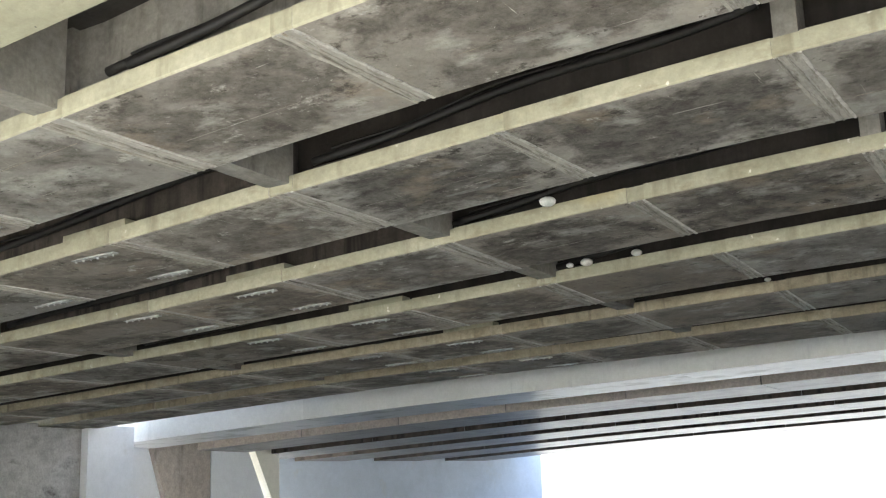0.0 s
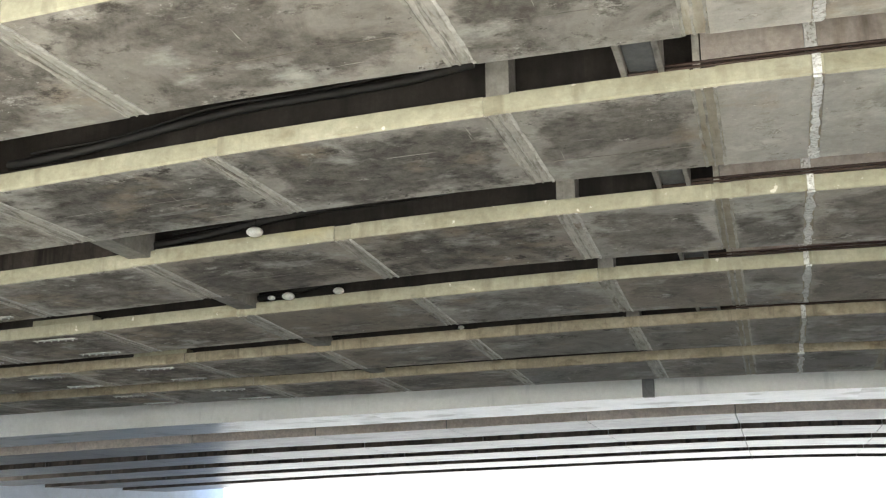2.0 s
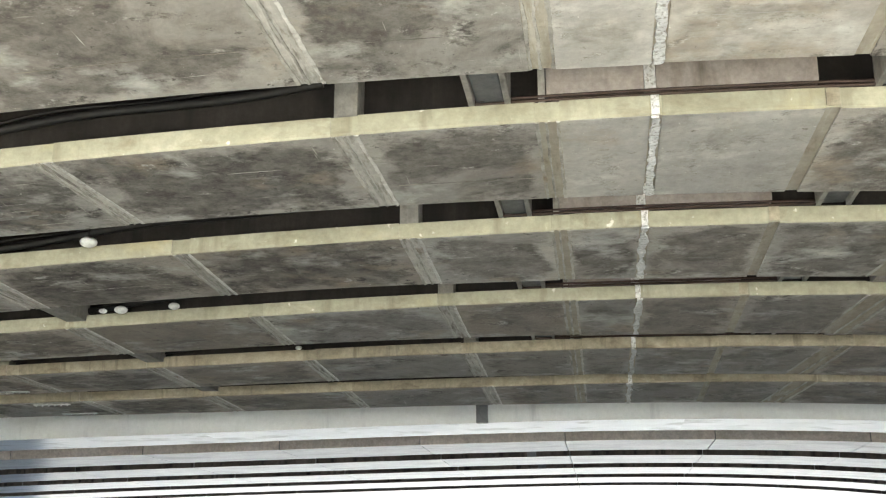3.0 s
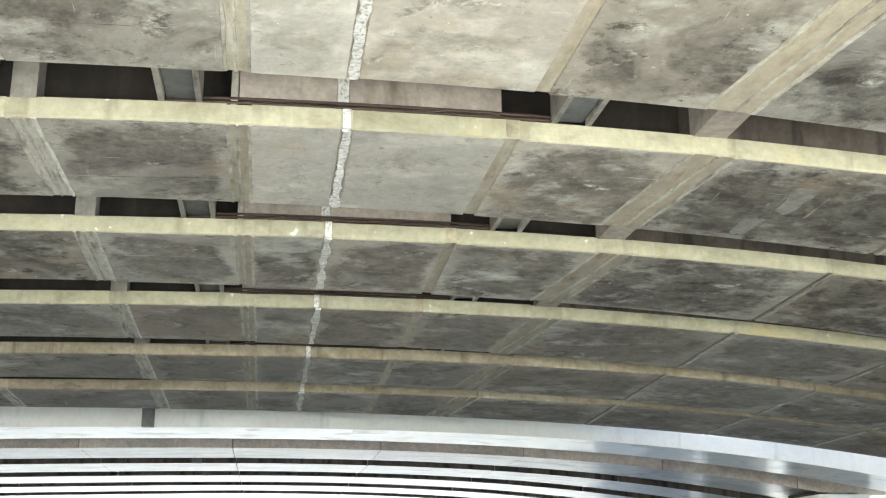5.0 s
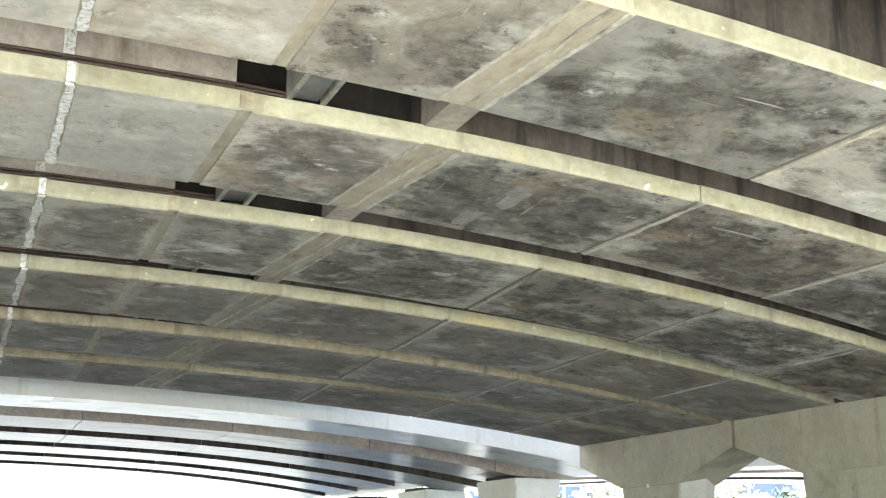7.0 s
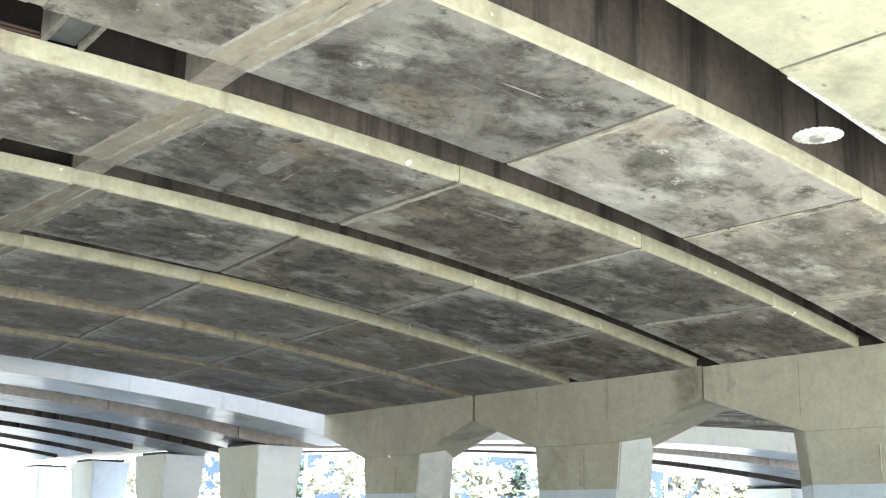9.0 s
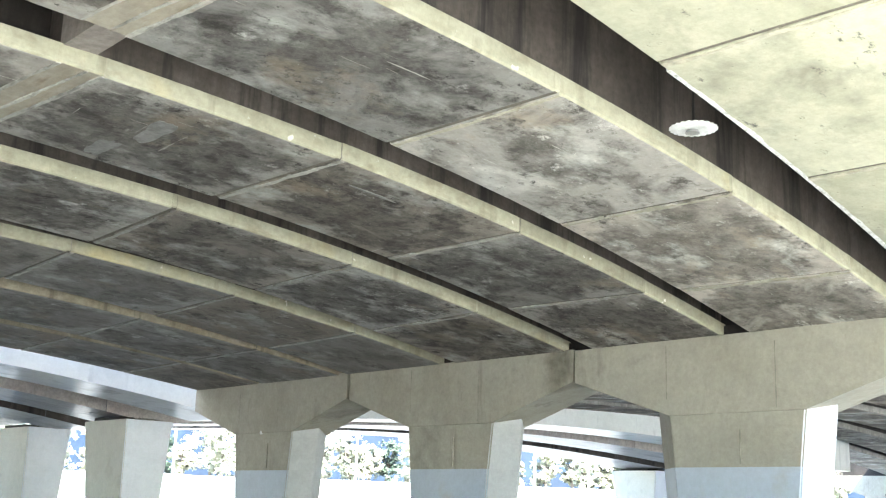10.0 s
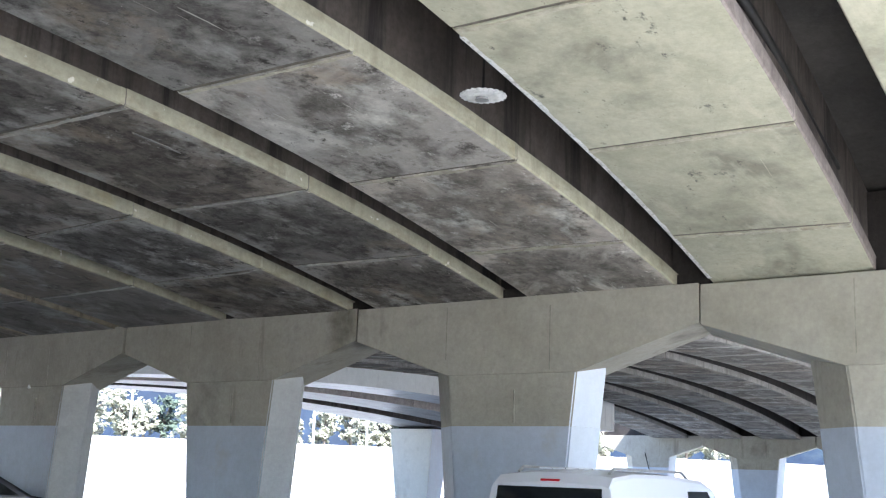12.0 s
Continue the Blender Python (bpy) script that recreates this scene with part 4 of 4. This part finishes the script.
def bank(h, run):
    """Sloping bank of bare ground with a low kerb at its foot."""
    (x0, y0), (x1, y1) = BANK
    d = Vector((x1 - x0, y1 - y0, 0)).normalized()
    q = Vector((-d.y, d.x, 0))
    n = 40
    bm = bmesh.new()
    rows = []
    for k in range(n + 1):
        p = Vector((lerp(x0, x1, k / n), lerp(y0, y1, k / n), 0))
        w = 0.35 * noise.noise((k * 0.4, 3.0, 0))
        rows.append([bm.verts.new(p + q * a + Vector((0, 0, z))) for a, z in ((-run, -0.2), (-run * 0.5, h * 0.42 + w), (-1.0, h + w * 0.5), (30.0, h + 0.3), (30.0, -0.2))])
    for a, b in zip(rows, rows[1:]):
        for i in range(4):
            bm.faces.new((a[i], b[i], b[i + 1], a[i + 1]))
    tagged(part("bank", bm, GROUND), "bare sunlit gravel bank", "bank", kind="structure")
    bm = bmesh.new()
    a, b = Vector((x0, y0, 0)) - q * (run + 0.6), Vector((x1, y1, 0)) - q * (run + 0.6)
    loft(bm, [[a + Vector((0, 0, z)), b + Vector((0, 0, z)), b - q * 0.35 + Vector((0, 0, z)), a - q * 0.35 + Vector((0, 0, z))] for z in (-0.2, 0.45)])
    tagged(part("kerb", bm, PALE), "low pale kerb at the foot of a bank", "kerb", kind="structure")


bank(4.2, 14.0)


def tree(x, y, h, seed, leaf, label):
    rnd = random.Random(seed)
    g = empty("tree", (x, y, 0))
    tagged(g, label, "tree", "trees beyond the bridge")
    bm = bmesh.new()
    lean = (rnd.uniform(-0.4, 0.4), rnd.uniform(-0.4, 0.4))
    tube(bm, [(0, 0, -0.2), (lean[0] * 0.3, lean[1] * 0.3, h * 0.25), (lean[0], lean[1], h * 0.55)], 0.16, 7)
    tips = []
    for k in range(6):
        a = k * 1.05 + rnd.random()
        tip = (lean[0] + math.cos(a) * h * 0.22, lean[1] + math.sin(a) * h * 0.22, h * rnd.uniform(0.5, 0.85))
        tube(bm, [(lean[0] * 0.8, lean[1] * 0.8, h * rnd.uniform(0.3, 0.45)), tip], 0.06, 5)
        tips.append(Vector(tip))
        tips.append(Vector((tip[0] * 0.8, tip[1] * 0.8, h * rnd.uniform(0.12, 0.45))))
    part("trunk", bm, BARK, g)
    bm = bmesh.new()
    tips.append(Vector((lean[0], lean[1], h * 0.85)))
    for tip in tips:
        for c in range(8):
            c0 = tip + Vector((rnd.gauss(0, 1), rnd.gauss(0, 1), rnd.gauss(0, 0.8))) * h * 0.085
            for q in range(26):
                p = c0 + Vector((rnd.gauss(0, 1), rnd.gauss(0, 1), rnd.gauss(0, 0.8))) * h * 0.035
                s = rnd.uniform(0.12, 0.26)
                u = Vector((rnd.gauss(0, 1), rnd.gauss(0, 1), rnd.gauss(0, 1))).normalized()
                v = u.orthogonal().normalized()
                vs = [bm.verts.new(p + u * s), bm.verts.new(p + v * s * 0.6), bm.verts.new(p - u * s), bm.verts.new(p - v * s * 0.6)]
                bm.faces.new(vs)
    part("crown", bm, leaf, g, "loose leafy crown")
    return g


def beyond_bank(az, extra):
    """Point on the bearing az, the given way behind the crest of the bank."""
    (x0, y0), (x1, y1) = BANK
    sx, sy = math.sin(az), math.cos(az)
    dx, dy = x1 - x0, y1 - y0
    d = (x0 * dy - y0 * dx) / (sx * dy - sy * dx) + extra
    return d * sx, d * sy


rt = random.Random(11)
for k in range(60):
    x, y = beyond_bank(radians(20 + 0.8 * k + rt.uniform(-0.7, 0.7)), rt.uniform(3, 20))
    dark = k % 7 == 3
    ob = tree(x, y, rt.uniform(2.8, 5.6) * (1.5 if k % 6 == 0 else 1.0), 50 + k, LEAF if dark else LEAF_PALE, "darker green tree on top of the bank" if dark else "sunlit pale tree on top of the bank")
    ob.location.z = 4.3


def light_pole(x, y, h):
    g = empty("light_pole", (x, y, 0))
    tagged(g, "slim pale grey street light pole", "pole", "light poles")
    bm = bmesh.new()
    tube(bm, [(0, 0, -0.2), (0, 0, h)], 0.09, 8)
    part("mast", bm, GALV, g)
    bm = bmesh.new()
    tube(bm, [(0, 0, h - 0.05), (0.5, -0.2, h + 0.25), (1.4, -0.5, h + 0.3)], 0.05, 6)
    part("arm", bm, GALV, g)


for az, d, h in ((28.6, 85, 9.5), (37.3, 88, 8.5), (43.2, 90, 9), (46.0, 84, 9), (48.6, 92, 8.5), (59.5, 96, 9)):
    light_pole(d * math.sin(radians(az)), d * math.cos(radians(az)), h)


# ---------------------------------------------------------------- parked cars
def car(x, y, heading, length, width, height, paint, profile, glass_pts, label, rails=False):
    """Body lofted over the width from a side profile; cabin narrows upward."""
    g = empty("car", (x, y, 0))
    g.rotation_euler = (0, 0, heading)
    tagged(g, label, "car", "parked cars")
    hw = width / 2
    bm = bmesh.new()
    secs = []
    for t in (-1, -0.97, -0.8, -0.4, 0, 0.4, 0.8, 0.97, 1):
        ring = []
        for px_, pz in profile:
            k = clamp((pz - 0.95) / 0.9)
            crown = 0.05 * (1 - t * t) if pz > 1.3 else 0
            shr = 0.04 if abs(t) == 1 else 0
            ring.append((px_ * (1 - shr * 0.3), t * hw * (1 - 0.16 * k), pz + crown - shr * (1 if pz > 1 else -0.4)))
        secs.append(ring)
    loft(bm, secs)
    part("body", bm, paint, g, smooth=False)
    for name, quad in glass_pts:
        bm = bmesh.new()
        vs = [bm.verts.new(p) for p in quad]
        f = bm.faces.new(vs)
        ex = bmesh.ops.extrude_face_region(bm, geom=[f])
        bm.normal_update()
        bmesh.ops.translate(bm, vec=f.normal * -0.01, verts=[v for v in ex["geom"] if isinstance(v, bmesh.types.BMVert)])
        part(name, bm, GLASS, g, "dark tinted glass")
    for wx in (0.82, length - 0.85):
        for s in (-1, 1):
            bm = bmesh.new()
            bmesh.ops.create_cone(bm, cap_ends=True, segments=24, radius1=0.34, radius2=0.34, depth=0.22,
                                  matrix=Matrix.Translation((wx, s * (hw - 0.1), 0.34)) @ Matrix.Rotation(math.pi / 2, 4, 'X'))
            w = part("wheel", bm, BLACK, g, "black tyre")
            bm = bmesh.new()
            bmesh.ops.create_cone(bm, cap_ends=True, segments=18, radius1=0.2, radius2=0.18, depth=0.03,
                                  matrix=Matrix.Translation((wx, s * (hw + 0.005), 0.34)) @ Matrix.Rotation(math.pi / 2, 4, 'X'))
            part("rim", bm, GALV, w, "silver rim")
    return g


H = 1.86
suv_profile = [(0.05, 0.35), (0.0, 0.6), (0.02, 1.02), (0.10, 1.70), (0.22, H - 0.05), (0.7, H), (1.6, H), (2.45, H - 0.05), (2.75, H - 0.16), (3.35, 1.16), (4.3, 1.02), (4.5, 0.8), (4.5, 0.4)]
suv = car(11.35, 7.28, 0.0, 4.5, 1.86, H, CAR_WHITE, suv_profile,
          [("rear_window", [(0.02, 0.74, 1.1), (0.02, -0.74, 1.1), (0.09, -0.70, 1.69), (0.09, 0.70, 1.69)]),
           ("side_window", [(2.0, -0.915, 1.12), (2.95, -0.915, 1.12), (2.55, -0.80, 1.68), (2.0, -0.80, 1.68)]),
           ("side_window", [(0.6, 0.80, 1.68), (2.55, 0.80, 1.68), (2.9, 0.915, 1.12), (0.5, 0.915, 1.12)])],
          "white estate car with roof rails parked between piers")
for s in (-0.62, 0.62):
    bm = bmesh.new()
    tube(bm, [(0.4, s, H + 0.0), (0.5, s, H + 0.06), (2.2, s, H + 0.05), (2.35, s, H - 0.02)], 0.018, 6)
    part("roof_rail", bm, GALV, suv, "silver roof rail")
for k in range(5):
    bm = bmesh.new()
    yk = -0.36 + 0.18 * k
    tube(bm, [(0.45, yk, H + 0.045), (2.2, yk, H + 0.045)], 0.011, 5)
    part("roof_rib", bm, CAR_WHITE, suv)
bm = bmesh.new()
box(bm, 0.11, 0.2, -0.13, 0.13, 1.745, 1.785, 0.012)
part("brake_light", bm, RED, suv, "red high brake light")
bm = bmesh.new()
tube(bm, [(2.0, -0.3, H), (1.85, -0.3, H + 0.28)], 0.006, 5)
part("aerial", bm, BLACK, suv, "thin black aerial")

sed_profile = [(0.05, 0.35), (0.0, 0.7), (0.1, 0.98), (0.75, 1.05), (1.35, 1.42), (1.9, 1.49), (2.6, 1.46), (3.3, 1.06), (4.3, 0.88), (4.5, 0.65), (4.48, 0.35)]
car(11.9, 24.4, radians(-22), 4.5, 1.76, 1.49, CAR_DARK, sed_profile,
    [("side_window", [(1.0, -0.87, 1.06), (3.05, -0.87, 1.06), (2.5, -0.80, 1.4), (1.5, -0.80, 1.4)]),
     ("rear_window", [(0.84, 0.6, 1.12), (1.3, 0.56, 1.41), (1.3, -0.56, 1.41), (0.84, -0.6, 1.12)])],
    "dark blue-black saloon car parked under the bridge")
